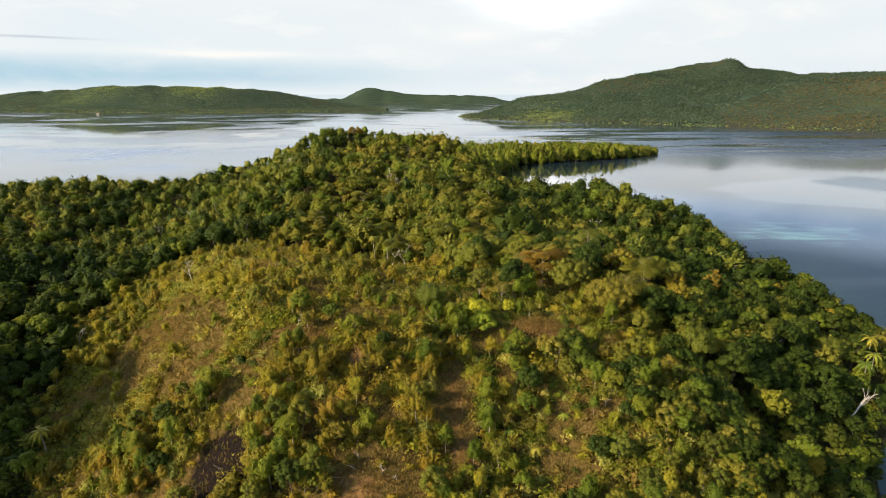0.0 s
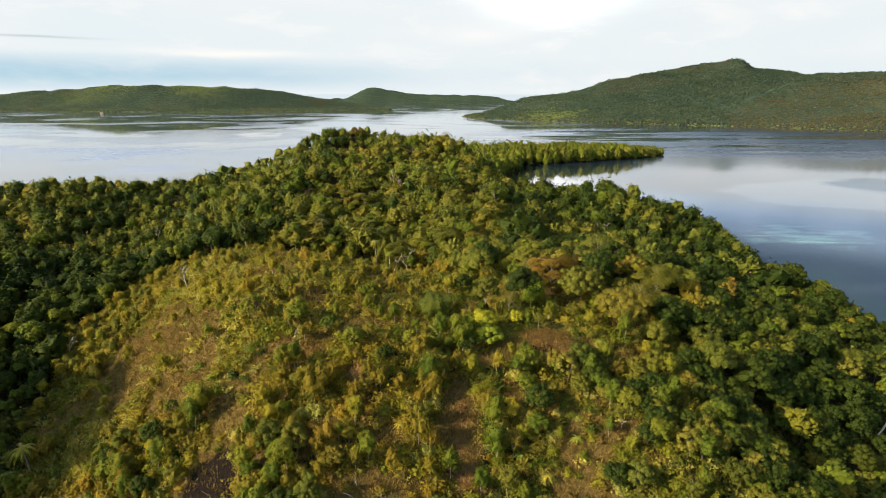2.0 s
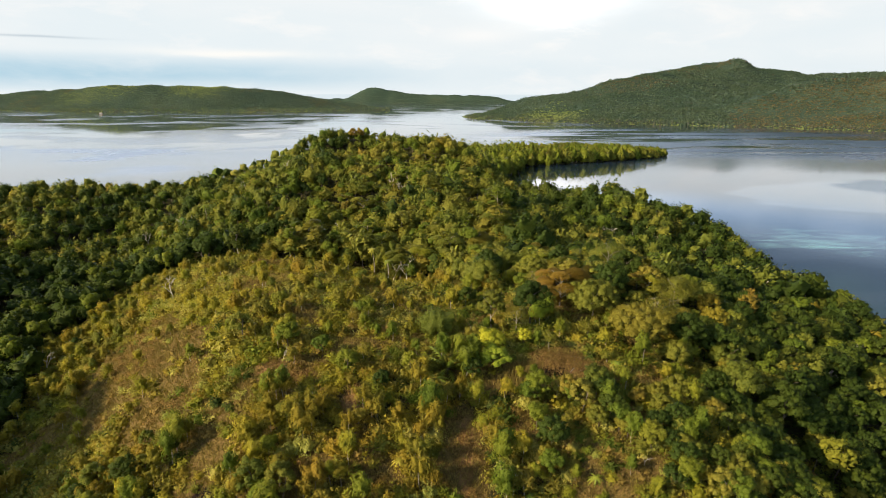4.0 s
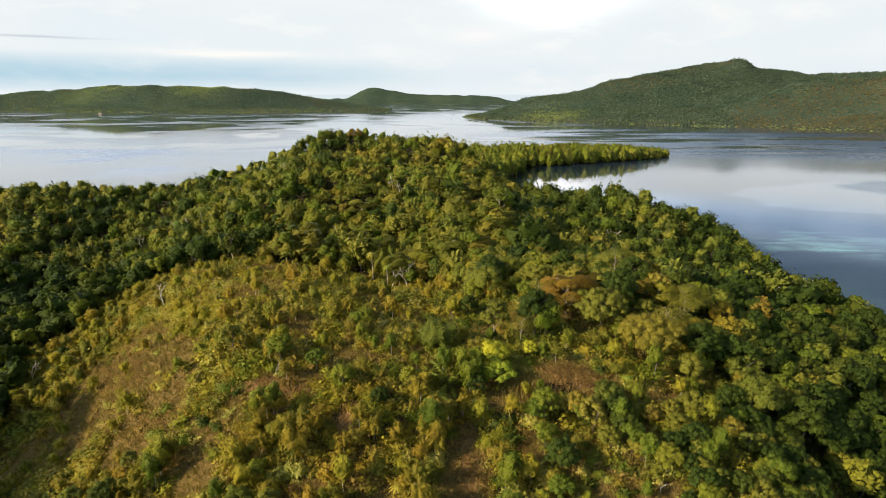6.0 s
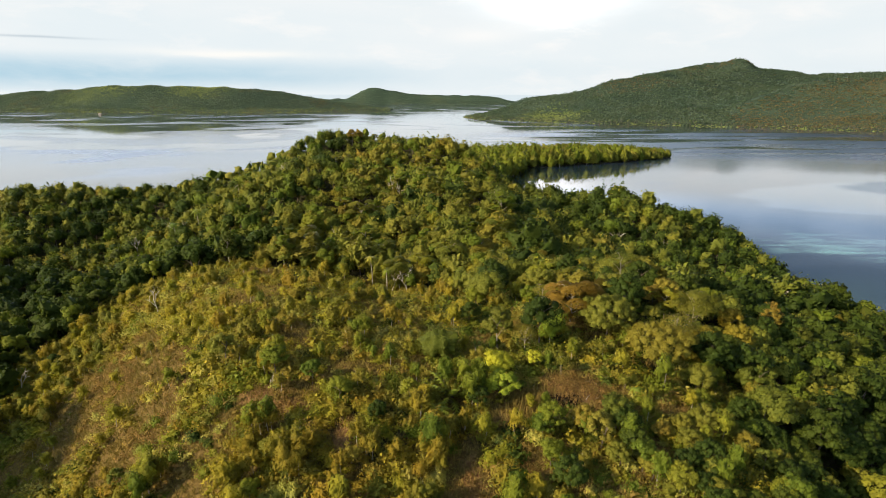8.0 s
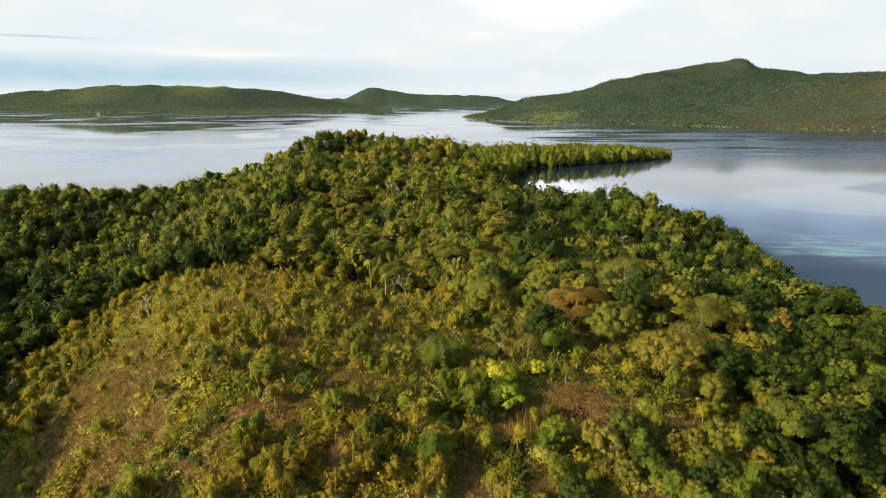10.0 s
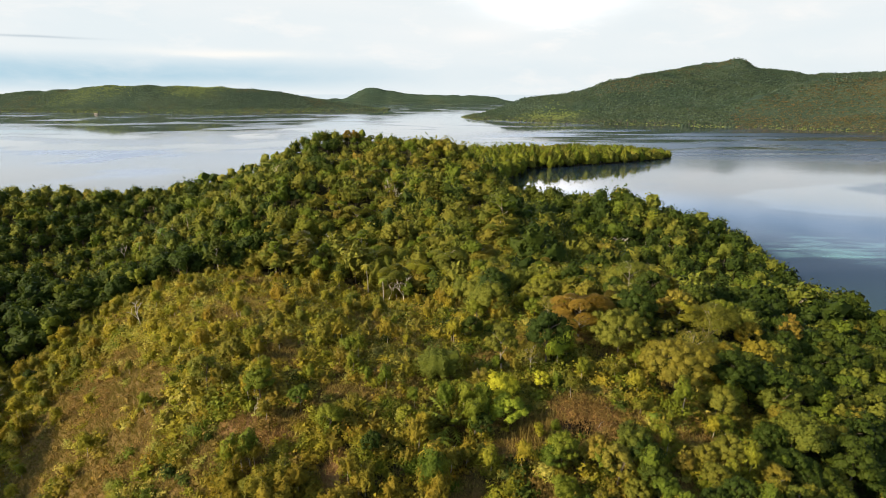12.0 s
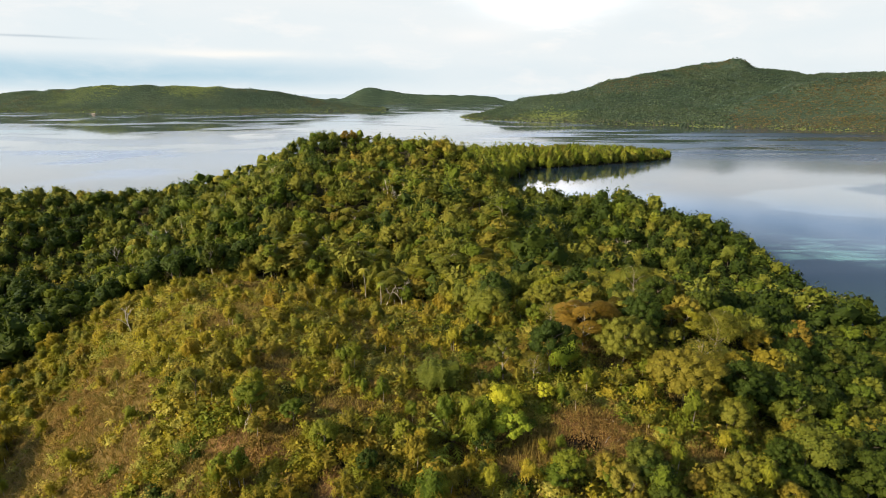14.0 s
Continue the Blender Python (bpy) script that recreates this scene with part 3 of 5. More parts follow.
def tube(path, radii, sides=5):
    """Triangles of a tapered tube along a path."""
    rings = []
    path = [Vector(p) for p in path]
    for k, p in enumerate(path):
        d = (path[min(k + 1, len(path) - 1)] - path[max(k - 1, 0)]).normalized()
        a = d.cross(Vector((0.31, 0.95, 0.05))).normalized()
        b = d.cross(a)
        rings.append([p + (a * math.cos(w) + b * math.sin(w)) * radii[k] for w in (2 * math.pi * s / sides for s in range(sides))])
    out = []
    for lo, hi in zip(rings, rings[1:]):
        for s in range(sides):
            e = (s + 1) % sides
            out += [(lo[s], lo[e], hi[e]), (lo[s], hi[e], hi[s])]
    return np.array([[tuple(v) for v in f] for f in out])


def wood(rng, height, radius, reach, limbs, start=0.4, lean=0.06, plain=False):
    """A trunk with forking limbs."""
    top = np.array([rng.normal(0, lean) * height, rng.normal(0, lean) * height, height])
    bend = rng.normal(0, 0.03, 3) * height
    path = [top * s + bend * math.sin(s * math.pi) - np.array([0, 0, 0.5 * (s == 0)]) for s in (0, 0.3, 0.6, 0.85, 1.0)]
    out = [tube(path, [radius * k for k in (1.25, 0.85, 0.62, 0.42, 0.15)])]
    if plain:
        out = [tube([path[0], path[2], path[4]], [radius * 1.2, radius * 0.7, radius * 0.3], 3)]
    tips = []
    for k in range(limbs):
        s = start + (0.95 - start) * (k + rng.uniform(0, 0.8)) / max(limbs, 1)
        a = k * 2.4 + rng.uniform(-0.5, 0.5)
        p = top * s + bend * math.sin(s * math.pi)
        out_ = np.array([math.cos(a), math.sin(a), 0]) * reach * rng.uniform(0.6, 1.0)
        q = p + out_ * 0.5 + np.array([0, 0, 0.18 * height * rng.uniform(0.6, 1.2)])
        e = p + out_ + np.array([0, 0, 0.24 * height * rng.uniform(0.5, 1.3)])
        out.append(tube([p, q, e], [radius * 0.5, radius * 0.3, radius * 0.1], 4))
        tips.append(e)
    return np.concatenate(out), np.array(tips + [top])


def crown_lean(tri):
    """For each leaf the way its place on the plant faces, where its maker has not said so."""
    if not len(tri):
        return np.zeros((0, 3, 3))
    mid = tri.mean(1)
    d = (mid - mid.mean(0)) / (mid.std(0) + 0.05)
    d = d / (np.linalg.norm(d, axis=1, keepdims=True) + 1e-6) + np.array([0, 0, 0.25])
    return corners(unit(d))


def soup_mesh(name, parts):
    """A mesh from (triangles, material) or (triangles, material, tones)."""
    tri = np.concatenate([p[0] for p in parts]).astype(np.float32)
    me = bpy.data.meshes.new(name)
    n = len(tri)
    me.vertices.add(3 * n)
    me.vertices.foreach_set("co", tri.ravel())
    me.loops.add(3 * n)
    me.loops.foreach_set("vertex_index", np.arange(3 * n, dtype=np.int32))
    me.polygons.add(n)
    me.polygons.foreach_set("loop_start", np.arange(0, 3 * n, 3, dtype=np.int32))
    mats = []
    index = []
    for p in parts:
        if p[1] not in mats:
            mats.append(p[1])
        index.append(np.full(len(p[0]), mats.index(p[1]), np.int32))
    for m in mats:
        me.materials.append(m)
    me.polygons.foreach_set("material_index", np.concatenate(index))
    if len(parts[0]) > 2:
        me.attributes.new("tone", "FLOAT", "FACE").data.foreach_set("value", np.concatenate([p[2] for p in parts]).astype(np.float32))
    lean = np.concatenate([p[3] if len(p) > 3 else crown_lean(p[0]) for p in parts])
    me.attributes.new("lean", "FLOAT_VECTOR", "POINT").data.foreach_set("vector", lean.astype(np.float32).ravel())
    me.update(calc_edges=True)
    return me


def faced(made):
    """(triangles, facing) of a plant's part."""
    return made if isinstance(made, tuple) else (made, crown_lean(made))


def part(name, made, mat, parent, label=""):
    tri, lean = faced(made)
    ob = new(name, soup_mesh(name, [(tri, mat, np.zeros(len(tri)), lean)]))
    ob.parent = parent
    return tagged(ob, label)


# species: each gives (foliage triangles, leaf material, wood triangles, bark material)
def broadleaf(seed, h, r, mat, detail=0.8, bark_mat=None, limbs=5, foot=0.34):
    rng = np.random.default_rng(seed)
    w, tips = wood(rng, h * 0.82, 0.02 * h, r * 0.7, limbs, 0.35, plain=limbs < 3)
    count, leaf = int(2100 * detail), 0.172 / math.sqrt(max(detail, 0.14)) * r / 2.4
    tall = h * (1.04 - foot)
    if r > 5:
        f = crown(rng, r * 1.06, tall, h * foot, 130, int(3600 * detail), 0.175, -0.5, loose=0.4, small=0.08, large=0.18, shell=0.86)
    elif detail > 0.3:
        # near trees: many small sprays of leaves, heaped or tiered
        f = crown(rng, r * 1.1, tall, h * foot, int(46 + 14 * rng.random()), count, leaf * 0.92, -0.5, loose=0.38, small=0.13, large=0.29 - 0.03 * (seed % 2), shell=0.78)
    elif seed % 3 == 0 and detail > 0.1:
        f = crown(rng, r * 1.12, tall, h * foot, 9, count, leaf, loose=0.26)
    else:
        f = lumpy(rng, r * 1.05, tall, h * foot, count, leaf, -0.6, 0.40, 3.4 + 2.4 * (seed % 2), taper=0.28 * (seed % 3 == 1), core=2 if detail > 0.04 else 1)
    return f, mat, w, bark_mat or BARK


def airy(seed, h, r, mat, count=1500):
    """A thin crown with its pale limbs showing through."""
    rng = np.random.default_rng(seed)
    w, tips = wood(rng, h * 0.95, 0.022 * h, r * 0.85, 9, 0.3, 0.05)
    return crown(rng, r * 1.1, h * 0.62, h * 0.40, int(16 * r / 3), count, 0.17, loose=0.45, core=0, small=0.20 * 3 / r + 0.06, large=0.40 * 3 / r + 0.06, shell=0.75), mat, w, PALE_BARK


def slender(seed, h, r, mat, detail=0.85, bark_mat=None, limbs=5):
    """A thin stem that carries an upright crown of drooping leaves."""
    rng = np.random.default_rng(seed)
    w, tips = wood(rng, h * 0.9, 0.016 * h, r * 0.6, limbs, 0.5, 0.06, plain=limbs < 3)
    f = lumpy(rng, r, h * 0.58, h * 0.44, int(950 * detail), 0.100 / math.sqrt(detail) * r / 1.2, -0.8, 0.42, 4.5, 3.0, 1.6, 0.2, core=2, inner=0.66)
    return f, mat, w, bark_mat or PALE_BARK


def shrub(seed, h, r, mat, detail=1.0, leaf=0.25, limbs=5, core=2):
    rng = np.random.default_rng(seed)
    w, tips = wood(rng, h * 0.6, 0.05, r * 0.6, limbs, 0.1)
    f = lumpy(rng, r, h * 1.5, -0.55 * h, int(760 * detail), 0.54 * leaf / math.sqrt(detail) * r / 1.4, -0.05, 0.46, 4.8, core=core, inner=0.60)
    return f, mat, w, BARK


def umbrella(seed, h, r, mat, detail=1.0):
    """Feathery flat shelves of foliage on spreading limbs."""
    rng = np.random.default_rng(seed)
    fine = detail > 0.5
    w, tips = wood(rng, h * 0.85, 0.019 * h, r * 0.85, 19 if fine else 6, 0.22)
    out = []
    for e in tips:
        n = int((420 if fine else 230) * detail)
        rad = r * rng.uniform(0.30, 0.46)
        a, q = rng.uniform(0, 2 * math.pi, n), np.sqrt(rng.uniform(0, 1, n))
        # leaves gather along the twigs that ray out in each shelf
        a = np.where(rng.random(n) < 0.6, np.round(a * 1.6) / 1.6 + rng.normal(0, 0.10, n), a)
        pos = e + np.stack([np.cos(a) * q * rad, np.sin(a) * q * rad, 0.25 * rad * (1 - 1.8 * q * q) + rng.normal(0, 0.16, n)], -1)
        out.append(leaves(rng, pos, np.tile([0, 0, 1.6], (n, 1)), (0.22 if fine else 0.24 / math.sqrt(detail) * r / 3), 1.5))
    return np.concatenate(out), mat, w, PALE_BARK


def fronds(rng, top, count, length, width, rise=0.9, fall=1.3):
    out = []
    for k in range(count):
        a = k * 2.399 + rng.uniform(-0.2, 0.2)
        up = rise * (1 - 0.9 * (k / count)) + rng.uniform(-0.1, 0.1)
        side = np.array([-math.sin(a), math.cos(a), 0])
        prev = None
        L = length * rng.uniform(0.85, 1.1)
        for s in np.linspace(0.05, 1.0, 10):
            p = top + np.array([math.cos(a) * s * L * 0.85, math.sin(a) * s * L * 0.85, L * (up * s - fall * 0.75 * s * s)])
            if prev is not None:
                wd = width * math.sin(math.pi * min(1, s * 0.85 + 0.12)) ** 0.7
                for sg in (-1, 1):
                    tip = 0.5 * (p + prev) + side * sg * wd + np.array([0, 0, -0.35 * wd]) + (p - prev) * 0.9
                    out.append((prev, p, tip))
            prev = p
    return np.array(out)


def palm(seed, h, length=3.2):
    rng = np.random.default_rng(seed)
    top = np.array([rng.normal(0, 0.05) * h, rng.normal(0, 0.05) * h, h])
    w = tube([(0, 0, -0.5), tuple(top * 0.5 + np.array([0.02 * h, 0, 0])), tuple(top)], [0.22, 0.15, 0.12], 6)
    return fronds(rng, top, 16, length, 0.55), FROND, w, PALE_BARK


def fern(seed, h=1.2, length=2.0):
    rng = np.random.default_rng(seed)
    top = np.array([0, 0, h])
    return fronds(rng, top, 14, length, 0.30, 0.5, 0.8), FROND, tube([(0, 0, -0.3), (0, 0, h)], [0.12, 0.10], 6), BARK


def snag(seed, h, spread=0.5):
    """A dead tree: forked bare limbs and twigs."""
    rng = np.random.default_rng(seed)
    out = []

    def limb(p, d, length, rad, depth):
        q = p + d * length * 0.5 + rng.normal(0, 0.05, 3) * length
        e = p + d * length + rng.normal(0, 0.08, 3) * length
        out.append(tube([tuple(p), tuple(q), tuple(e)], [rad, rad * 0.75, rad * 0.5], 5))
        if depth:
            for _ in range(3 if depth > 1 else 2):
                nd = d + rng.normal(0, spread, 3)
                nd[2] = abs(nd[2]) * 0.8 + 0.15
                limb(p + (e - p) * rng.uniform(0.55, 1.0), nd / np.linalg.norm(nd), length * rng.uniform(0.5, 0.75), rad * 0.5, depth - 1)

    limb(np.array([0, 0, -0.4]), np.array([rng.normal(0, 0.1), rng.normal(0, 0.1), 1.0]), h * 0.48, 0.021 * h, 3)
    return np.concatenate(out)


# ---- single trees, each a thing with its trunk and crown ----
def plant(name, made, label, category, group, leaf_part="crown", wood_part="trunk"):
    f, fm, w, wm = made
    ob = tagged(new(name), label, category, group)
    part(wood_part, w, wm, ob)
    part(leaf_part, f, fm, ob)
    return ob


def stand(x, y, scale, turn, sink=0.15):
    return pose(x, y, float(land(x, y)) - sink, 0, 0, turn) @ Matrix.Diagonal((scale, scale, scale, 1))


def put(template, used, x, y, scale, turn):
    """The first call places the template itself, later ones a copy."""
    m = stand(x, y, scale, turn)
    if not used:
        template.matrix_basis = m
        used.append(template)
        return template
    ob = copy_thing(template, m)
    ob.scale = (scale, scale, scale)
    used.append(ob)
    return ob


def scatter(x0, x1, y0, y1, step, seed):
    rng = np.random.default_rng(seed)
    gx, gy = np.meshgrid(np.arange(x0, x1, step), np.arange(y0, y1, step))
    gx = gx.ravel() + rng.uniform(-0.5, 0.5, gx.size) * step
    gy = gy.ravel() + rng.uniform(-0.5, 0.5, gy.size) * step
    return gx, gy, rng


def choose(rng, table):
    keys, weights = zip(*table)
    w = np.maximum(np.array(weights, float), 0.02)
    return keys[rng.choice(len(keys), p=w / w.sum())]


KINDS = {
    # name: [(maker, label) ...], with the foliage material chosen for each
    "broadleaf_tree": [
        (broadleaf(11, 7.5, 2.9, LEAF_DARK), "dark green broadleaf tree with a rounded dense crown"),
        (broadleaf(12, 7.0, 2.6, LEAF_GREEN), "mid-green broadleaf tree with an uneven rounded crown"),
        (broadleaf(13, 8.2, 2.7, LEAF_WOOD), "tall green broadleaf tree with a lumpy crown"),
        (broadleaf(14, 6.4, 2.7, LEAF_OLIVE), "olive green broadleaf tree with a spreading crown"),
        (broadleaf(15, 6.6, 2.4, LEAF_YELLOW), "yellow-green broadleaf tree with a rounded crown"),
    ],
    "slender_tree": [
        (slender(21, 5.2, 1.35, LEAF_YELLOW), "slender young tree with drooping yellow-green tufts"),
        (slender(22, 4.6, 1.25, LEAF_OLIVE), "slender pale-stemmed tree with drooping olive tufts"),
        (slender(23, 5.6, 1.4, LEAF_GREEN), "slender pale-stemmed tree with drooping green tufts"),
        (slender(24, 4.2, 1.2, LEAF_GOLD), "short slender tree with golden drooping leaves"),
        (slender(25, 4.8, 1.3, LEAF_GOLD), "slender pale-stemmed tree with golden drooping leaves"),
    ],
    "shrub": [
        (shrub(31, 2.0, 1.5, LEAF_OLIVE), "low olive shrub with a loose rounded top"),
        (shrub(32, 1.6, 1.3, LEAF_PALE), "low pale green shrub with broad leaves"),
        (shrub(33, 2.3, 1.5, LEAF_GREEN), "green shrub with a loose rounded top"),
        (shrub(34, 1.8, 1.4, LEAF_YELLOW), "low yellow-green shrub on the open slope"),
        (shrub(35, 1.6, 1.4, LEAF_GOLD), "low golden shrub on the open slope"),
    ],
}
GROUPS = {"broadleaf_tree": "trees on the hill", "slender_tree": "young trees on the hill", "shrub": "shrubs on the hill"}
templates, placed = {}, {}
for kind, rows in KINDS.items():
    leaf_part, wood_part = ("foliage", "stem") if kind == "shrub" else ("crown", "trunk")
    templates[kind] = [plant(kind, made, label, "shrub" if kind == "shrub" else "tree", GROUPS[kind], leaf_part, wood_part) for made, label in rows]
    placed[kind] = [[] for _ in rows]


# stuff lists: kind of template -> rows of (x, y, z, scale, turn, tone)
STUFF = {}
for key, h, r, mat in (("wood_a", 7.6, 3.0, LEAF_DARK), ("wood_b", 8.0, 2.7, LEAF_GREEN), ("wood_c", 7.4, 3.0, LEAF_WOOD), ("wood_e", 7.0, 2.8, LEAF_OLIVE),
                       ("wood_f", 7.8, 3.2, LEAF_DARK), ("wood_g", 7.2, 2.7, LEAF_GOLD), ("tall_a", 8.6, 2.5, LEAF_WOOD), ("tall_b", 8.4, 2.6, LEAF_DARK), ("tall_c", 8.2, 2.4, LEAF_WOOD)):
    # fine crowns for the wood beside the hill, plainer ones farther off
    STUFF[key] = broadleaf(len(STUFF) + 41, h, r, mat, 0.17, limbs=1)
    STUFF[key + "_near"] = broadleaf(len(STUFF) + 341, h, r, mat, 0.34, limbs=2)
    STUFF[key + "_off"] = broadleaf(len(STUFF) + 141, h, r, mat, 0.095, limbs=0)
    STUFF[key + "_lee"] = broadleaf(len(STUFF) + 241, h, r, mat, 0.012, limbs=0)
for key, h, r, mat, detail in (("umb_a", 9.0, 3.6, LEAF_GREEN, 0.2), ("umb_b", 8.0, 3.4, LEAF_OLIVE, 0.2), ("umb_c", 8.5, 3.4, LEAF_YELLOW, 0.2)):
    STUFF[key] = umbrella(len(STUFF) + 51, h, r, mat, detail)
for key, h, r, mat in (("tuft_a", 4.6, 1.15, LEAF_YELLOW), ("tuft_b", 4.2, 1.1, LEAF_OLIVE), ("tuft_c", 4.4, 1.15, LEAF_GREEN), ("tuft_d", 4.4, 1.2, LEAF_GOLD)):
    STUFF[key] = slender(len(STUFF) + 61, h, r, mat, 0.30, limbs=0)
for key, h, r, mat, leaf in (("bush_a", 1.8, 1.5, LEAF_OLIVE, 0.25), ("bush_b", 1.5, 1.4, LEAF_PALE, 0.25), ("bush_c", 2.1, 1.6, LEAF_GREEN, 0.25), ("bush_d", 1.8, 1.5, LEAF_YELLOW, 0.22), ("bush_e", 1.3, 1.4, LEAF_DRY, 0.2), ("bush_f", 1.9, 1.5, LEAF_DARK, 0.25), ("bush_g", 1.6, 1.5, LEAF_GOLD, 0.25), ("flat_a", 1.2, 1.9, LEAF_YELLOW, 0.15), ("flat_b", 1.2, 1.9, LEAF_OLIVE, 0.15), ("flat_c", 1.1, 1.8, LEAF_PALE, 0.17)):
    f, fm, w, wm = shrub(len(STUFF) + 71, h, r, mat, 0.26, leaf * 0.92)
    STUFF[key] = (f, fm, np.zeros((0, 3, 3)), wm)
for key, r, mat in (("low_a", 1.3, LEAF_GREEN), ("low_b", 1.3, LEAF_DARK), ("low_c", 1.2, LEAF_OLIVE), ("low_d", 1.2, LEAF_PALE), ("low_e", 1.2, LEAF_YELLOW), ("low_f", 1.2, LEAF_GOLD), ("low_g", 1.2, LEAF_DRY)):
    f, fm, w, wm = shrub(len(STUFF) + 71, 1.1, r, mat, 0.095, 0.155, core=1)
    STUFF[key] = (f, fm, np.zeros((0, 3, 3)), wm)
STUFF["bracken"] = (lumpy(np.random.default_rng(199), 1.0, 0.8, -0.25, 90, 0.10, 0.0, 0.4, 5.0, 1.9, 0.6, core=0), BRACKEN, np.zeros((0, 3, 3)), BARK)
for key, h, r, mat in (("small_a", 5.0, 2.0, LEAF_WOOD), ("small_b", 4.6, 1.9, LEAF_OLIVE), ("small_c", 5.0, 2.0, LEAF_DARK), ("small_d", 4.5, 1.8, LEAF_YELLOW)):
    STUFF[key] = broadleaf(len(STUFF) + 81, h, r, mat, 0.26, limbs=2)
for key, h, r, mat in (("mangrove_a", 16.0, 4.6, LEAF_GREEN), ("mangrove_b", 15.5, 4.4, LEAF_GREEN), ("mangrove_c", 14.0, 4.8, LEAF_WOOD), ("mangrove_d", 17.5, 3.8, LEAF_GREEN)):
    STUFF[key] = broadleaf(3 * len(STUFF) + 92, h, r, mat, 0.06, limbs=2, foot=0.08, bark_mat=PALE_BARK)


def far_crown(seed, r, mat, tall=0.8, count=12):
    rng = np.random.default_rng(seed)
    tri, way = lumpy(rng, r, r * tall, -r * 0.2, count, r * 0.46, 0.0, 0.25, 3.0, core=0)
    return (tri, unit(0.55 * way + np.array([0, 0, 0.6]))), mat, np.zeros((0, 3, 3)), BARK


def shore_tree(seed, h, r, mat):
    """A tall narrow tree of the far waterside, on a bare stem."""
    f, fm, w, wm = far_crown(seed, r, mat, 2.6, 12)
    tri, way = f
    return (tri + np.array([0, 0, h * 0.4]), way), fm, tube([(0, 0, -1), (0, 0, h * 0.7)], [0.3, 0.2], 3), BARK


STUFF.update({"far_a": far_crown(101, 3.9, LEAF_FAR_HAZED), "far_b": far_crown(102, 3.3, LEAF_FAR_HAZED), "far_c": far_crown(103, 4.4, LEAF_FAR_OLIVE, 0.5), "far_d": far_crown(104, 4.6, LEAF_FAR_HAZED, 1.2), "far_e": far_crown(105, 3.4, LEAF_FAR_LIGHT), "far_f": far_crown(106, 6.0, LEAF_DISTANT_HAZED, 0.6), "far_g": far_crown(107, 3.8, LEAF_DISTANT_HAZED), "far_h": far_crown(109, 4.6, LEAF_FAR_RED, 0.45),
              "shore_a": shore_tree(110, 13.0, 2.6, LEAF_FAR_HAZED), "shore_b": shore_tree(111, 11.0, 2.8, LEAF_FAR_LIGHT), "shore_c": shore_tree(112, 12.0, 2.6, LEAF_DISTANT_HAZED)})


def gather(name, rows, label, category):
    """Joins many plants into one object that stands for all of them."""
    if not rows:
        return None
    by = {}
    for key, *row in rows:
        by.setdefault(key, []).append(row)
    parts = []
    for key in sorted(by):
        a = np.array(by[key], float)
        f, fm, w, wm = STUFF[key]
        c, s = np.cos(a[:, 4]), np.sin(a[:, 4])
        rot = np.zeros((len(a), 3, 3))
        rot[:, 0, 0], rot[:, 0, 1], rot[:, 1, 0], rot[:, 1, 1], rot[:, 2, 2] = c, -s, s, c, 1
        turn = rot.copy()
        rot *= a[:, 3][:, None, None]
        for made, mat in ((f, fm), (w, wm)):
            tri, lean = faced(made)
            if len(tri):
                lean = np.einsum("mij,nj->mni", turn, lean.reshape(-1, 3)).reshape(-1, 3, 3)
                v = np.einsum("mij,nj->mni", rot, tri.reshape(-1, 3)) + a[:, None, :3]
                parts.append((v.reshape(-1, 3, 3), mat, np.repeat(a[:, 5], len(tri)), lean))
    return tagged(new(name, soup_mesh(name, parts)), label, category, kind="stuff")


# ---- plants on the open hill ----
BIG = [
    (broadleaf(501, 8.5, 3.4, LEAF_WOOD, 1.3), "large olive-green tree with a wide heaped crown"),
    (broadleaf(502, 7.5, 3.6, LEAF_WOOD, 1.3), "large spreading olive tree above the scrub"),
    (broadleaf(504, 9.0, 3.3, LEAF_DARK, 1.3), "large dark green tree with a dense heaped crown"),
    (broadleaf(506, 8.0, 3.1, LEAF_GREEN, 1.3), "tall green tree with an uneven domed crown"),
    (broadleaf(507, 7.0, 3.5, LEAF_YELLOW, 1.3), "large yellow-green tree with a wide heaped crown"),
    (airy(508, 8.5, 3.0, LEAF_WOOD, 1900), "thin-crowned olive tree with pale limbs showing"),
    (broadleaf(509, 7.5, 2.6, LEAF_RUST, 1.1), "brownish-gold tree with a loose domed crown"),
]
KEEP_CLEAR = [(22.5, 116.5, 6.3, 7.5), (-38.5, 82, 4.2, 6.5), (3, 94, 3.2, 12), (64, 103, 5.0, 11), (31, 101, 2.5, 4), (-60, 128, 9, 7), (12, 101, 2, 5), (-22, 90, 3, 4), (-17, 102.5, 2.2, 4.5), (-31, 108.5, 4.5, 3.5), (7.8, 122, 3.5, 2.5), (8.9, 116, 3.4, 4), (-0.5, 112.5, 2.2, 3.0), (-3, 108.5, 2.2, 2.8), (-2.5, 131, 4.0, 3.5), (60, 97, 2.5, 7), (8.5, 111.5, 3.5, 3.5),
              (41.5, 130, 5.0, 5.0), (33.5, 141, 4.2, 4.2), (56.5, 150, 4.2, 4.2), (27.5, 147, 4.5, 5.0), (-17, 201, 2.2, 3.5), (-26, 219, 2.4, 3.0), (-9, 208, 2.2, 3.0), (1, 214, 2.2, 3.0), (9.5, 216, 2.2, 3.0), (20, 239, 2.4, 3.0), (-19, 240, 3.5, 4.0), (-37, 260, 2.2, 3.0)]


def in_the_open(x, y):
    """True on ground that stays free of trees."""
    return any(((x - a) / c) ** 2 + ((y - b) / d) ** 2 < 1 for a, b, c, d in KEEP_CLEAR)


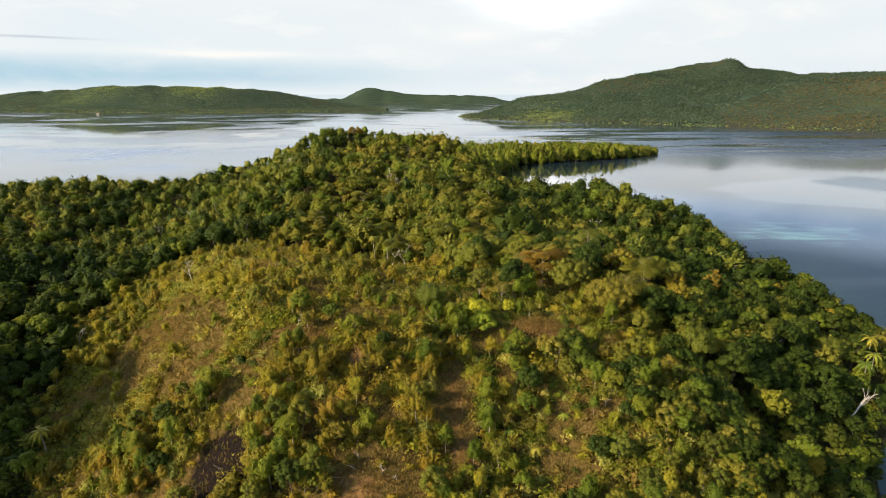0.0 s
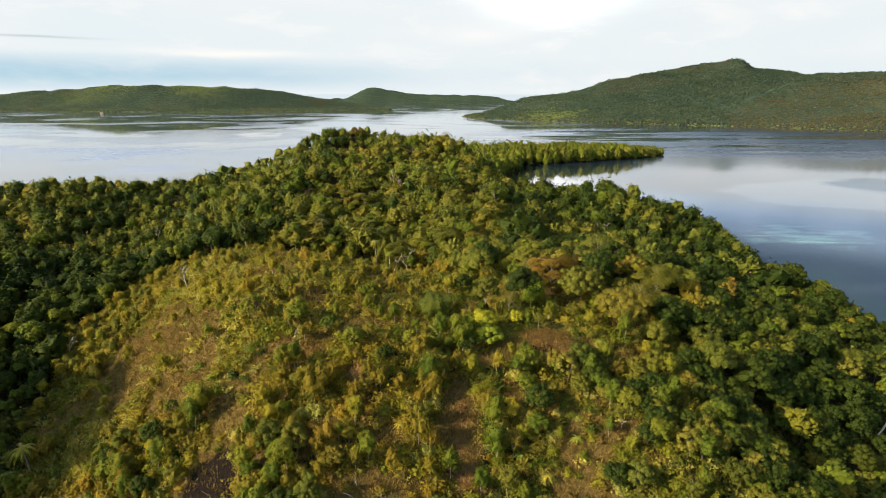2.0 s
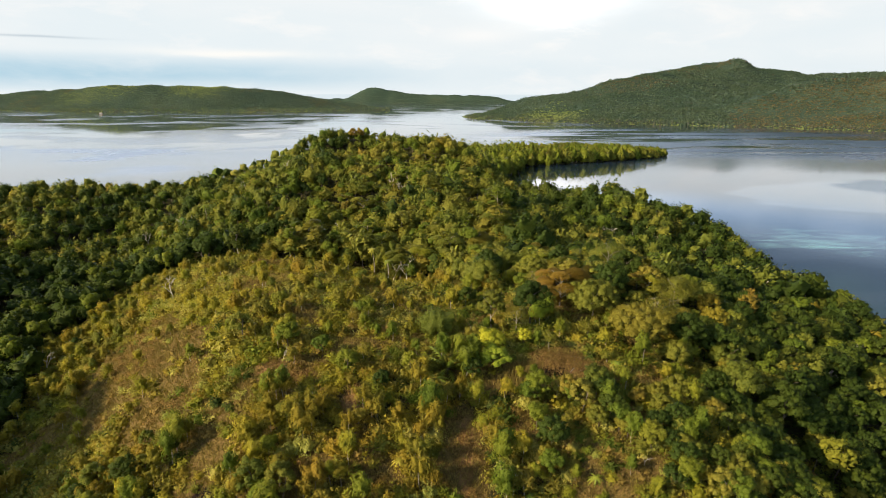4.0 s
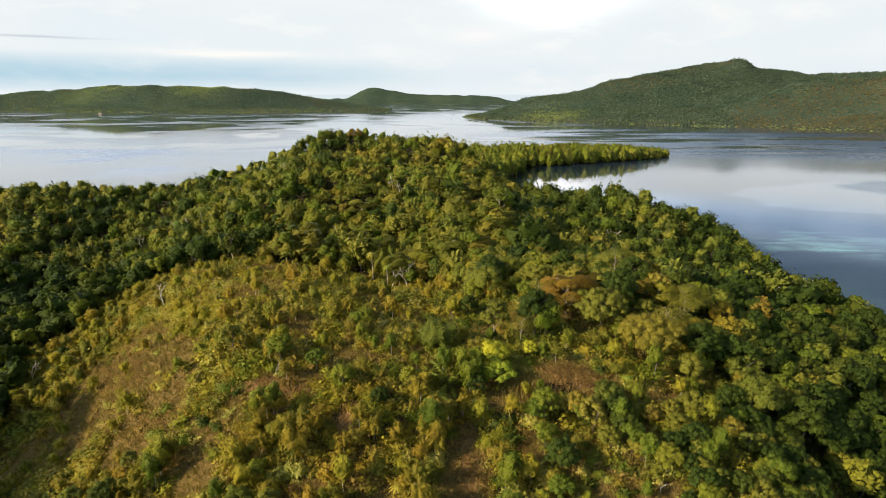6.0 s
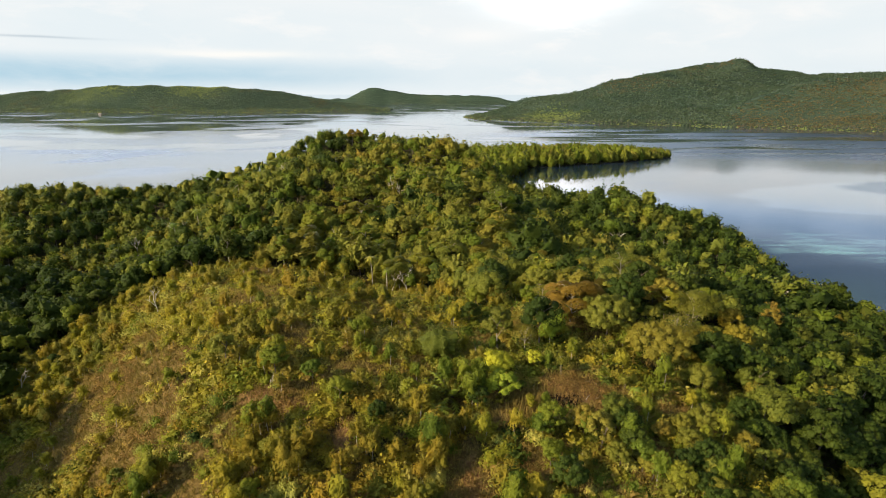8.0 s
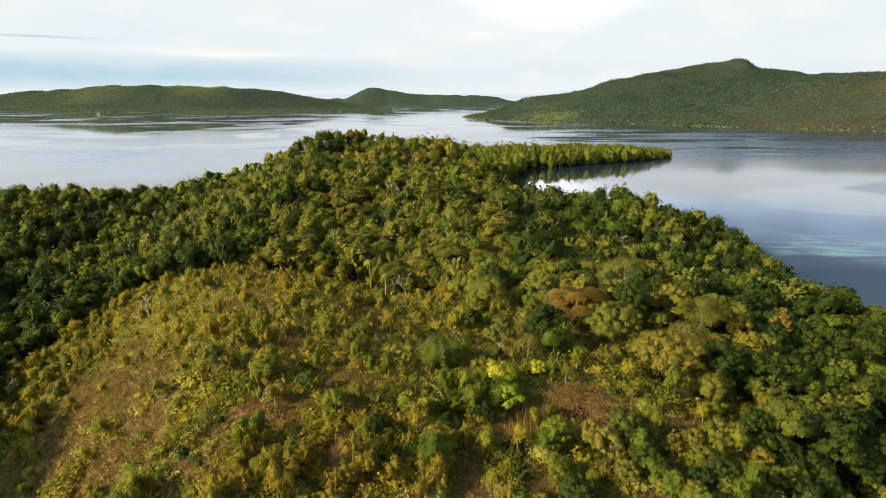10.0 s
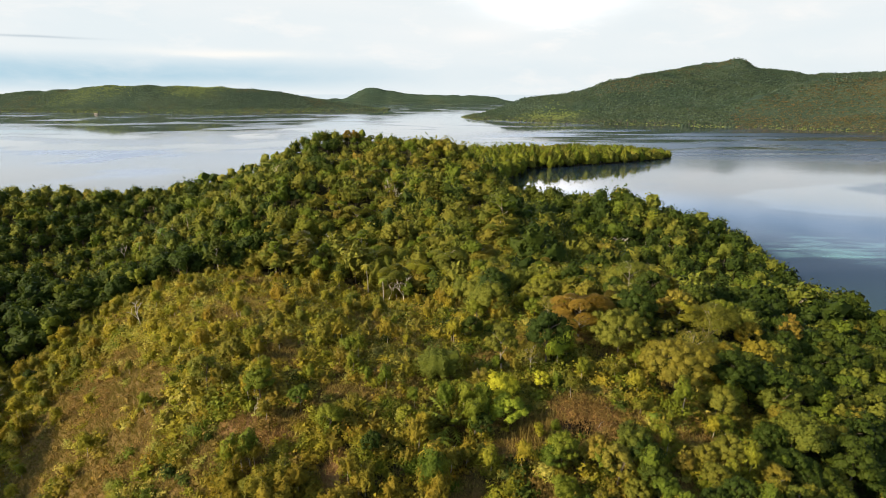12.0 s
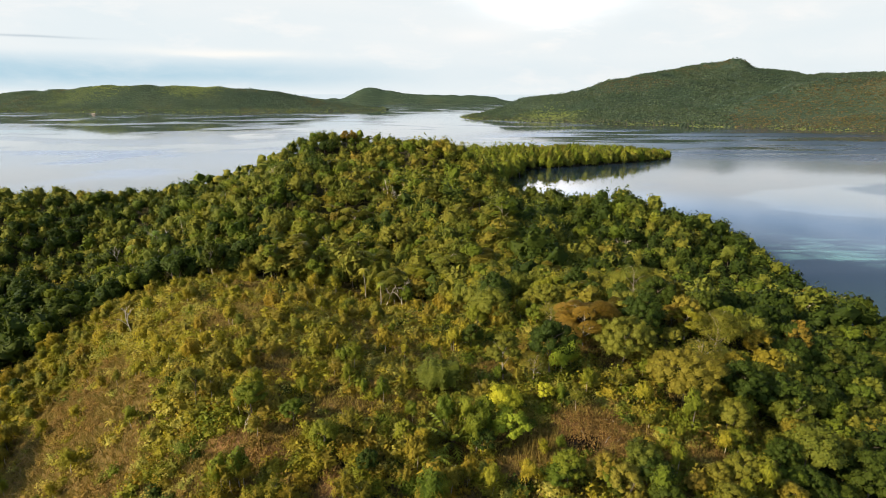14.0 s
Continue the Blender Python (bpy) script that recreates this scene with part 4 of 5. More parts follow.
big_templates = [plant("broadleaf_tree", made, label, "tree", "large trees on the hill") for made, label in BIG]
big_used = [[] for _ in BIG]
gx, gy, rng = scatter(8, 128, 84, 225, 9.2, 31)
for x, y, z in zip(gx, gy, land(gx, gy)):
    if in_the_open(x, y) or in_the_open(x, y + 4) or z < 1.5 or (y < 118 and (x < 62 or rng.random() < 0.5)) or (y < 132 and x < 26) or x > 0.82 * y or rng.random() < 0.25:
        continue
    # dark trees favoured past x 62, in place of that slope's shade
    k = choose(rng, ((0, 0.8 if x > 62 else 2), (1, 0.5 if x > 62 else 1.5), (2, 12.0 if x > 62 else 2.0), (3, 0.2 if x > 62 else 0.8), (4, 0.1 if x > 45 else 0.5), (5, 1.4), (6, 0.1 if x > 95 else 1.0)))
    put(big_templates[k], big_used[k], x, y, 0.62 + 0.62 * rng.random(), rng.random() * 360)
TREE_LIMIT = 300
counts = {k: 0 for k in KINDS}
scrub_rows, wood_rows = [], []
gx, gy, rng = scatter(-124, 82, 56, 212, 1.75, 5)
order = np.argsort(gy + 0.15 * np.abs(gx))
sc = scrubby(gx, gy)
gr, so = grassy(gx, gy), np.maximum(bare(gx, gy), charred(gx, gy))
pat = value_noise(gx, gy, 14, 9)
pat2 = value_noise(gx, gy, 9, 10)
hz = land(gx, gy)
for i in order:
    x, y = gx[i], gy[i]
    if not sc[i] or hz[i] < 1.0:
        continue
    u = rng.random(6)
    if in_the_open(x, y):
        continue
    if u[0] < (0.86 if gr[i] > 0.72 else 0.38 * gr[i]) * 0.94 + 0.3 * so[i]:
        continue
    scale = 0.72 + 0.55 * u[1]
    turn = u[2] * 360
    right = x > 14 and y < 118
    if x < -92 and y > 140:
        kind = choose(rng, (("shrub", 7), ("slender_tree", 1.5), ("broadleaf_tree", 4)))
    elif gr[i] > 0.62:
        kind = choose(rng, (("shrub", 8), ("slender_tree", 1)))
        scale *= 0.75
    elif x > 46 and y < 112:
        kind = choose(rng, (("broadleaf_tree", 5), ("shrub", 4)))
    elif right:
        kind = choose(rng, (("broadleaf_tree", 4 + 3 * pat[i]), ("shrub", 6), ("slender_tree", 1.2)))
    elif -15 < x < 14 and 84 < y < 122:
        kind = choose(rng, (("slender_tree", 1.6 + 1.2 * pat[i]), ("broadleaf_tree", 0.35), ("shrub", 8)))
    elif y < 100:
        kind = choose(rng, (("slender_tree", 3 + 2.5 * pat[i]), ("broadleaf_tree", 1.8), ("shrub", 6)))
    elif y > 148:
        kind = choose(rng, (("shrub", 14), ("slender_tree", 0.5), ("broadleaf_tree", 0.6)))
        scale *= 1.15
    elif y < 128:
        kind = choose(rng, (("shrub", 12), ("slender_tree", 1.1 + 1.0 * pat[i]), ("broadleaf_tree", 0.5)))
    else:
        kind = choose(rng, (("shrub", 12), ("slender_tree", 0.7), ("broadleaf_tree", 0.8 + 0.8 * pat[i])))
    if kind == "broadleaf_tree":
        scale *= 0.68
        if u[3] < 0.3:
            continue
    warm = 0.5 + 0.5 * pat2[i] + (0.3 if x < -5 else -0.15 if x < 14 else -0.5) + (0.35 if x < -15 and y > 118 else 0)
    if (-15 < x < 14 and 84 < y < 122) or (y > 132 and x < 0):
        warm += 0.3
    # greener, darker plants low in the west, partly in place of shade
    if x < -38 and y < 110:
        warm -= 0.7
    gold = float(np.clip((8 - x) / 14, 0, 1) * np.clip((116 - y) / 12, 0.12, 1)) * (0.75 + 0.5 * pat[i]) * (0.45 if x < -38 and y < 110 else 1.0)
    # dark crowns here put the eastern slope's shade into the colours
    if kind == "broadleaf_tree" and x > 50:
        k = choose(rng, ((0, 5), (1, 0.8), (2, 1.2), (3, 0.3)))
        stuff_key = ("small_c", "small_a", "small_a", "small_b")[k]
    elif kind == "broadleaf_tree":
        k = choose(rng, ((0, 1.6 - warm), (1, 2), (2, 1.2), (3, 1 + warm), (4, 0.9 * warm + 0.1)))
        stuff_key = ("small_c", "small_a", "small_a", "small_b", "small_d")[k]
    elif kind == "slender_tree":
        k = choose(rng, ((0, 0.5 + warm), (1, 1), (2, 1.2 - warm * 0.8), (3, 3.5 * gold), (4, 3.5 * gold)))
        stuff_key = ("tuft_a", "tuft_b", "tuft_c", "tuft_d", "tuft_d")[k]
    else:
        k = choose(rng, ((0, 2), (1, 1.6), (2, 1.6 - warm), (3, 0.6 + 1.2 * max(warm, 0)), (4, 4 * gold)))
        stuff_key = ("bush_a", "bush_b", "bush_c" if u[3] < 0.6 else "bush_f", "bush_d", "bush_g")[k]
        if y > 112 and u[1] < (0.8 if y > 145 else 0.55) and stuff_key in ("bush_a", "bush_b", "bush_d"):
            stuff_key = {"bush_a": "flat_b", "bush_b": "flat_c", "bush_d": "flat_a"}[stuff_key]
        if u[4] < (0.42 if gr[i] > 0.70 else 0.05):
            stuff_key = "bush_e"
    near = abs(x) < 62 and 68 < y < 132 and u[3] < (0.55 if kind == "shrub" else 0.9)
    if near and counts[kind] < TREE_LIMIT and stuff_key != "bush_e" and (kind != "shrub" or y > 84):
        counts[kind] += 1
        put(templates[kind][k], placed[kind][k], x, y, scale, turn)
    else:
        scrub_rows.append((stuff_key, x, y, hz[i] - 0.1, scale, math.radians(turn), u[5]))
# low growth fills the ground between them
lx, ly, lrng = scatter(-122, 66, 58, 212, 1.85, 15)
lz = land(lx, ly)
lg = np.maximum(bare(lx, ly), charred(lx, ly))
lgr = grassy(lx, ly)
for i in np.flatnonzero(scrubby(lx, ly) & (lz > 0.8)):
    if in_the_open(lx[i], ly[i]) and lrng.random() < 0.7:
        continue
    if lrng.random() > 0.9 * lg[i] + (0.78 if lgr[i] > 0.72 else 0.35 * lgr[i]):
        east = lx[i] > 12
        key = choose(lrng, (("low_a", 2 if east else 0.6), ("low_b", 1 if east else 0.2), ("low_c", 1.5), ("low_d", 1.2), ("low_e", 0.5 if east else 1.2 if ly[i] < 112 else 2.6), ("low_f", 0 if east or ly[i] > 112 else 2.2), ("low_g", 0.5 if lgr[i] < 0.62 else 5.0)))
        scrub_rows.append((key, lx[i], ly[i], lz[i] - 0.1, 0.6 + 0.6 * lrng.random(), lrng.random() * 6.28, lrng.random()))
# dry bracken mats the cleared ground and the gaps in the grass
bx, by, brng = scatter(-98, 75, 62, 205, 1.05, 19)
bz = land(bx, by)
cleared = np.maximum(spot(bx, by, 22.5, 118, 6.8, 6.5), spot(bx, by, 61, 98, 5, 10)) * (1 - charred(bx, by))
open_slope = np.clip((grassy(bx, by) - 0.66) * 2.5, 0, 1) * (0.20 + 0.5 * value_noise(bx, by, 8, 23)) + 0.25 * bare(bx, by)
for i in np.flatnonzero(brng.random(len(bx)) < np.maximum(0.85 * cleared, open_slope)):
    scrub_rows.append(("bracken", bx[i], by[i], bz[i], 0.55 + 0.75 * brng.random(), brng.random() * 6.28, brng.random()))
# the same scrub goes on down the near foot of the hill
fx, fy, frng = scatter(-75, 72, 2, 57, 3.2, 18)
fz = land(fx, fy)
for i in np.flatnonzero(fz > 0.6):
    scrub_rows.append((choose(frng, (("bush_a", 2), ("bush_c", 2), ("bush_d", 1), ("bush_f", 1.5), ("bush_g", 1.5), ("low_c", 1))), fx[i], fy[i], fz[i] - 0.1, 1.2 + 0.6 * frng.random(), frng.random() * 6.28, frng.random()))
gather("scrub", scrub_rows, "mixed olive scrub and young trees over the open hill", "scrub")

# ---- the tall wood round and behind the hill ----
gx, gy, rng = scatter(-330, 190, -60, 500, 4.5, 6)
pat4 = value_noise(gx, gy, 11, 19)
hz = land(gx, gy)
sc = scrubby(gx, gy)
pat = value_noise(gx, gy, 26, 11)
gr = grassy(gx, gy)
for i in range(len(gx)):
    x, y = gx[i], gy[i]
    if any((x - a) ** 2 + (y - b) ** 2 < 30 for a, b in ((-75, 208), (-65, 220), (-18, 192), (-16, 185), (-14, 179), (-24, 188))) or sc[i] or hz[i] < 0.25 or in_the_open(x, y) or rng.random() < 0.8 * gr[i]:
        continue
    u = rng.random(4)
    shore = hz[i] < 4
    scale = (0.74 + 0.75 * u[0] ** 2) * min(1.0, 0.62 + 0.05 * hz[i])
    scale *= 0.78 if x < -15 and y > 225 else 0.88
    if u[3] > 0.95:
        scale *= 1.2
    if -60 < x < 45 and 190 < y < 330:
        if u[2] < 0.28:
            continue
        scale *= 1.25 if y > 215 else 1.4
    elif x >= 45 and y > 190:
        if u[2] < 0.25:
            continue
        scale *= 1.18
    if shore:
        key = choose(rng, (("wood_b", 2), ("wood_c", 1.5), ("wood_f", 2), ("tall_a", 1)))
    # east slope: darker kinds, with its shade put into the leaf colours
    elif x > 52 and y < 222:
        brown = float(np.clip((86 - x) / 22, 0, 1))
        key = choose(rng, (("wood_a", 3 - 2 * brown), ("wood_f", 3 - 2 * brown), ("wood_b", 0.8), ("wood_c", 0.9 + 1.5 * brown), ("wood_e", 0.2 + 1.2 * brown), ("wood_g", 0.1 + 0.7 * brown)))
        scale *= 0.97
    elif x < -60 and y < 235:
        key = choose(rng, (("wood_a", 3), ("wood_f", 3), ("wood_b", 1.2), ("wood_c", 0.3)))
    elif x < -60 and y >= 235:
        key = choose(rng, (("tall_a", 2.0), ("tall_b", 3.2), ("tall_c", 2.0), ("wood_c", 1.2), ("wood_a", 1.2), ("wood_e", 0.15 + 1.6 * max(0, pat[i])), ("wood_b", 1.5)))
    # eastern flank behind: darker kinds again stand in for shade
    elif x > 25 and 215 < y:
        key = choose(rng, (("tall_a", 2.4), ("tall_b", 3.0), ("wood_a", 3), ("wood_b", 1.2), ("wood_c", 0.5)))
    elif y > 215:
        key = choose(rng, (("wood_a", 0.4), ("wood_b", 1.7), ("wood_c", 2.4 + pat[i]), ("wood_e", 2.0 + 1.6 * max(0, pat[i])), ("wood_g", 0.1 + 1.2 * max(0, pat[i])), ("umb_a", 1), ("umb_b", 0.9)))
    else:
        key = choose(rng, (("wood_b", 1.6), ("wood_c", 2.4), ("wood_a", 0.7), ("wood_e", 0.9 + 1.4 * max(0, pat[i])), ("umb_a", 0.5), ("umb_b", 0.6), ("umb_c", 0.6)))
        scale *= 0.70
    if key[:3] != "umb":
        if y > 405 or (x < -95 and y > 338) or y < 66 or x < -0.86 * y - 30 or x > 0.86 * y + 25:
            key += "_lee"
        elif x < -170 or (y > 225 and not (abs(x) < 70 and y < 300)):
            key += "_off"
        elif 36 < x < 112 and 92 < y < 168:
            key += "_near"
    elif u[3] < 0.55:
        continue
    wood_rows.append((key, x, y, hz[i] - 0.2, scale, u[1] * 6.28, float(np.clip(0.5 + 0.4 * pat[i] + 0.35 * pat4[i] + 0.5 * (u[2] - 0.5), 0, 1))))
# undergrowth at the wood's edges
ux, uy, urng = scatter(-120, 115, 70, 262, 3.4, 16)
uz = land(ux, uy)
for i in np.flatnonzero(~scrubby(ux, uy) & (uz > 0.8)):
    behind = -70 < ux[i] < 60 and uy[i] > 185
    wood_rows.append((choose(urng, (("small_a", 3), ("small_b", 1.6), ("bush_a", 2), ("bush_d", 1), ("small_d", 0.8)) if behind else (("low_a", 2), ("low_b", 2), ("low_c", 1))), ux[i], uy[i], uz[i] - 0.1, 1.1 + 0.7 * urng.random(), urng.random() * 6.28, urng.random()))
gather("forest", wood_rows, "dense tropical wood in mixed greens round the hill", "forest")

# ---- the mangrove spit ----
gx, gy, rng = scatter(-40, 310, 455, 830, 5.6, 7)
hz = land(gx, gy)
rows = []
for i in range(len(gx)):
    if hz[i] > -0.2 and gy[i] > 470:
        d, s = off_line(gx[i], gy[i], SPIT)
        size = (0.72 + 0.5 * rng.random()) * (1.16 - 0.5 * float(s) ** 4)
        rows.append((choose(rng, (("mangrove_a", 2), ("mangrove_b", 2), ("mangrove_c", 2.0 + 2.0 * float(s)), ("mangrove_d", 1.0))), gx[i], gy[i], hz[i] - 2.4, size, rng.random() * 6.28, 0.15 + 0.6 * rng.random()))
gather("mangrove", rows, "belt of yellow-green mangroves along the low spit", "mangrove")

# ---- woods of the far islands ----
for name, rows_, base, (x0, x1, y0, y1), step, label in ISLANDS:
    gap = {"island_right": 6.4, "island_left": 7.0, "island_far": 11, "island_low": 8}[name]
    gx, gy, rng = scatter(x0, x1, y0, y1, gap, 8)
    hz = island_heights[name](gx, gy)
    ridge = hills(gx, gy, rows_, base)
    ahead = island_heights[name](gx, gy + 80)
    lee = ahead < hz - 6
    pat = 0.7 * value_noise(gx, gy, 150, 12) + 0.5 * value_noise(gx, gy, 55, 13)
    tint = 0.6 * value_noise(gx, gy, 190, 14) + 0.6 * value_noise(gx, gy, 60, 15)
    rows = []
    for i in range(len(gx)):
        if hz[i] < -1 or abs(gx[i]) > 0.86 * gy[i] or (lee[i] and rng.random() < 0.75):
            continue
        x, y, u = gx[i], gy[i], rng.random(4)
        dry, light = 0.8 * pat[i] - 0.1, 0.0
        if name == "island_right":
            mound = float(np.clip((1650 - y) / 60, 0, 1) * np.clip((x / y - 0.47) / 0.04, 0, 1))
            dry = max(0.5 * dry, 0.95 * mound, 0.8 * spot(x, y, 1000, 2330, 220, 60) - 0.2, 0.8 * spot(x, y, 620, 2000, 150, 60) - 0.2)
            light = 1.2 * spot(x, y, 330, 1850, 90, 110) + max(0.0, 0.6 - hz[i] / 10)
        elif name == "island_left":
            light = 1.4 * spot(x, y, -1230, 2930, 150, 110) + 0.9 * spot(x, y, -1750, 2900, 220, 90) + max(0.0, 0.7 - hz[i] / 9)
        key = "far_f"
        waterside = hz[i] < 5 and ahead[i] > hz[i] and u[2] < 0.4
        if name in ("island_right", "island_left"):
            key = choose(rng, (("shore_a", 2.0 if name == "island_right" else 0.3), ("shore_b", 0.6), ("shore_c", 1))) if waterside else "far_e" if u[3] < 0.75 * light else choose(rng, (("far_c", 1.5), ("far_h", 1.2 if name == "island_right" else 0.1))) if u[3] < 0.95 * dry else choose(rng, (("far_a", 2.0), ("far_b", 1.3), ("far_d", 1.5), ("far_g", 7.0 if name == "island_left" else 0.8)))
        tone = float(np.clip(0.5 + 0.55 * tint[i] + 0.5 * (u[2] - 0.5), 0, 1))
        rows.append((key, x, y, hz[i] - 1, 0.8 + 0.5 * u[0], u[1] * 6.28, tone))
    gather("forest_" + name.split("_")[1], rows, "tree cover of the " + label.split(" ", 1)[1], "forest")

# ---- dry grass on the open slopes ----
rng = np.random.default_rng(17)
n = 125000
gx, gy = rng.uniform(-95, 80, n), rng.uniform(62, 205, n)
ok = rng.random(n) < (0.9 * grassy(gx, gy) * (1 - 0.45 * bare(gx, gy)) * (1 - 0.8 * charred(gx, gy)) + 0.03 * scrubby(gx, gy))
gx, gy = gx[ok], gy[ok]
base = np.stack([gx, gy, land(gx, gy) - 0.05], -1)
blades = []
for k in range(5):
    a = rng.uniform(0, 6.28, len(gx))
    hgt = rng.uniform(0.30, 0.95, len(gx)) * (1 + 1.6 * spot(gx, gy, 13.5, 114, 4.5, 6))
    out = np.stack([np.cos(a), np.sin(a), np.zeros(len(gx))], -1)
    side = np.stack([-np.sin(a), np.cos(a), np.zeros(len(gx))], -1)
    foot = base + out * 0.15
    blades.append(np.stack([foot + side * 0.065, foot - side * 0.065, base + out * rng.uniform(0.25, 0.85, (len(gx), 1)) + np.stack([0 * a, 0 * a, hgt], -1)], 1))
tri = np.concatenate(blades)
tagged(new("dry_grass", soup_mesh("dry_grass", [(tri, DRY_GRASS, np.tile(rng.random(len(gx)), 5), np.tile((0.0, 0.0, 1.0), (len(tri), 3, 1)))])), "tufts of dry straw-coloured grass on the open slope", "grass", kind="stuff")


# ---- trees that stand out one by one ----
def single(name, made, label, category, x, y, scale=1.0, turn=0.0, leaf_part="crown", wood_part="trunk", group=""):
    ob = plant(name, made, label, category, group, leaf_part, wood_part)
    ob.matrix_basis = stand(x, y, scale, turn)
    return ob


single("blossom_tree", broadleaf(300, 5.0, 3.0, BLOSSOM, 1.0, foot=0.4), "bright yellow blossoming tree above the clearing", "tree", 7.8, 122.3)
single("blossom_tree", broadleaf(309, 4.0, 1.5, BLOSSOM, 0.4), "small yellow blossoming tree among green scrub", "tree", 15.8, 127.0)
single("broadleaf_tree", broadleaf(303, 4.4, 2.9, LEAF_LIME, 0.9, foot=0.1), "lime-green broad-leaved tree below the blossoming one", "tree", 8.9, 117.0)
single("dome_bush", (lumpy(np.random.default_rng(305), 3.4, 6.2, -0.6, 4200, 0.19, -0.35, 0.26, 4.0, core=3), LEAF_WOOD, wood(np.random.default_rng(305), 4.0, 0.16, 2.0, 5)[0], BARK), "dense domed green bush on the hilltop", "bush", -2.7, 129.8, leaf_part="foliage", wood_part="stem")
single("broadleaf_tree", broadleaf(321, 9.0, 3.0, LEAF_OLIVE, 1.0, PALE_BARK), "tall olive tree with two pale stems", "tree", 9.6, 135.0)
single("broadleaf_tree", slender(306, 7.5, 2.5, LEAF_LIME, 1.6), "bright lime-green tree with hanging foliage", "tree", 20.5, 136.0)
single("broadleaf_tree", broadleaf(308, 8.5, 6.3, LEAF_OLIVE, 2.6), "broad yellow-olive tree with a wide domed crown", "tree", 41.5, 130.5)
for x, y, h, r, seed, mat, label in (
        (27.5, 149, 9.5, 5.6, 311, LEAF_RUST, "umbrella tree with flat shelves of rusty orange leaves"),
        (34.5, 153, 8.5, 3.6, 312, LEAF_RUST, "smaller umbrella tree with rusty shelves of leaves"),
        (-17, 203, 10.5, 5.2, 313, LEAF_OLIVE, "umbrella tree with pale forked limbs and olive shelves"),
        (-26, 221, 11.5, 6.2, 315, LEAF_WOOD, "broad umbrella tree with pale limbs and green-olive shelves"),
        (-9, 210, 10.5, 5.4, 314, LEAF_YELLOW, "umbrella tree with yellow-green shelves of leaves"),
        (1, 216, 11.0, 5.6, 316, LEAF_WOOD, "umbrella tree with leaning pale limbs and green shelves"),
        (9.5, 218, 10.5, 6.0, 317, LEAF_OLIVE, "umbrella tree with feathery golden-olive shelves"),
        (20, 241, 11.0, 6.4, 318, LEAF_WOOD, "wide umbrella tree with flat green shelves"),
        (33, 207, 9.0, 4.2, 319, LEAF_OLIVE, "umbrella tree with pale limbs and olive shelves"),
        (-37, 262, 11.0, 5.6, 320, LEAF_WOOD, "wide umbrella tree with flat green shelves")):
    single("umbrella_tree", umbrella(seed, h, r, mat, 1.7), label, "tree", x, y, 1.0, seed * 40 % 360, group="umbrella trees behind the hilltop")
single("broadleaf_tree", broadleaf(361, 12.0, 6.0, LEAF_WOOD, 2.2), "large olive-green tree with a wide heaped crown", "tree", -19, 241)
single("broadleaf_tree", broadleaf(362, 9.5, 5.4, LEAF_WOOD, 2.4), "broad dark-olive tree with a heaped crown beside the clearing", "tree", 33.5, 141)
single("broadleaf_tree", airy(363, 9.5, 5.0, LEAF_OLIVE, 8000), "tall thin-crowned tree with a pale branching trunk", "tree", 56.5, 150)
single("small_palm", (fronds(np.random.default_rng(343), np.array([0, 0, 8.0]), 13, 2.2, 0.5, 0.9, 1.3), FROND, tube([(0, 0, -0.4), (0.1, 0, 4.0), (0, 0, 8.0)], [0.16, 0.12, 0.10], 6), DEAD_WOOD), "small palm on a straight white stem", "palm", -20.5, 198)
for x, y, seed in ((-76, 213, 321), (-66, 226, 322), (-63, 226, 323), (-30, 250, 324)):
    single("broadleaf_tree", broadleaf(seed, 12.0, 2.6, LEAF_DARK, 0.6, PALE_BARK, foot=0.5), "tall dark tree with a bare pale trunk", "tree", x, y)
for x, y, seed in ((-62, 392, 331), (-58, 393, 332), (80, 159, 333), (84, 166, 334), (-20, 300, 335), (-45, 262, 336)):
    single("broadleaf_tree", broadleaf(seed, 9.5, 2.6, LEAF_RUST, 0.4), "golden-rust tree standing out of the green wood", "tree", x, y)

# palms and ferns
single("young_palm", (fronds(np.random.default_rng(341), np.array([0, 0, 0.5]), 11, 3.0, 0.5, 1.6, 0.9), FROND, tube([(0, 0, -0.3), (0, 0, 0.6)], [0.2, 0.14], 6), BARK), "young palm with upright green fronds", "palm", -0.3, 114.2, 1.9)
single("tree_fern", fern(342, 1.1, 2.1), "low tree fern with a star of green fronds", "fern", -3.0, 109.8, 1.9)
for x, y, h, length, seed in ((120, 143, 8.5, 3.6, 351), (124, 150, 9.5, 3.6, 352), (114, 138, 8.0, 3.4, 353), (-86, 106, 6.5, 3.2, 354), (-26, 205, 10.5, 2.6, 355), (-115, 255, 10.0, 3.4, 356), (-108, 262, 10.5, 3.4, 357), (-122, 248, 9.5, 3.4, 358)):
    single("coconut_palm", palm(seed, h, length), "coconut palm with a slim trunk and arching fronds", "palm", x, y, group="palms among the trees")
for x, y, scale, seed in ((12, 88, 1.0, 361), (16, 84, 1.1, 362), (22, 90, 0.9, 363), (-45, 142, 0.9, 364), (44, 128, 1.0, 365), (-58, 124, 0.8, 366), (9, 127, 0.9, 367), (-8, 92, 0.9, 368), (33, 118, 1.0, 369)):
    single("tree_fern", fern(seed, 1.6, 1.9), "low tree fern with a star of green fronds", "fern", x, y, scale, group="ferns in the scrub")


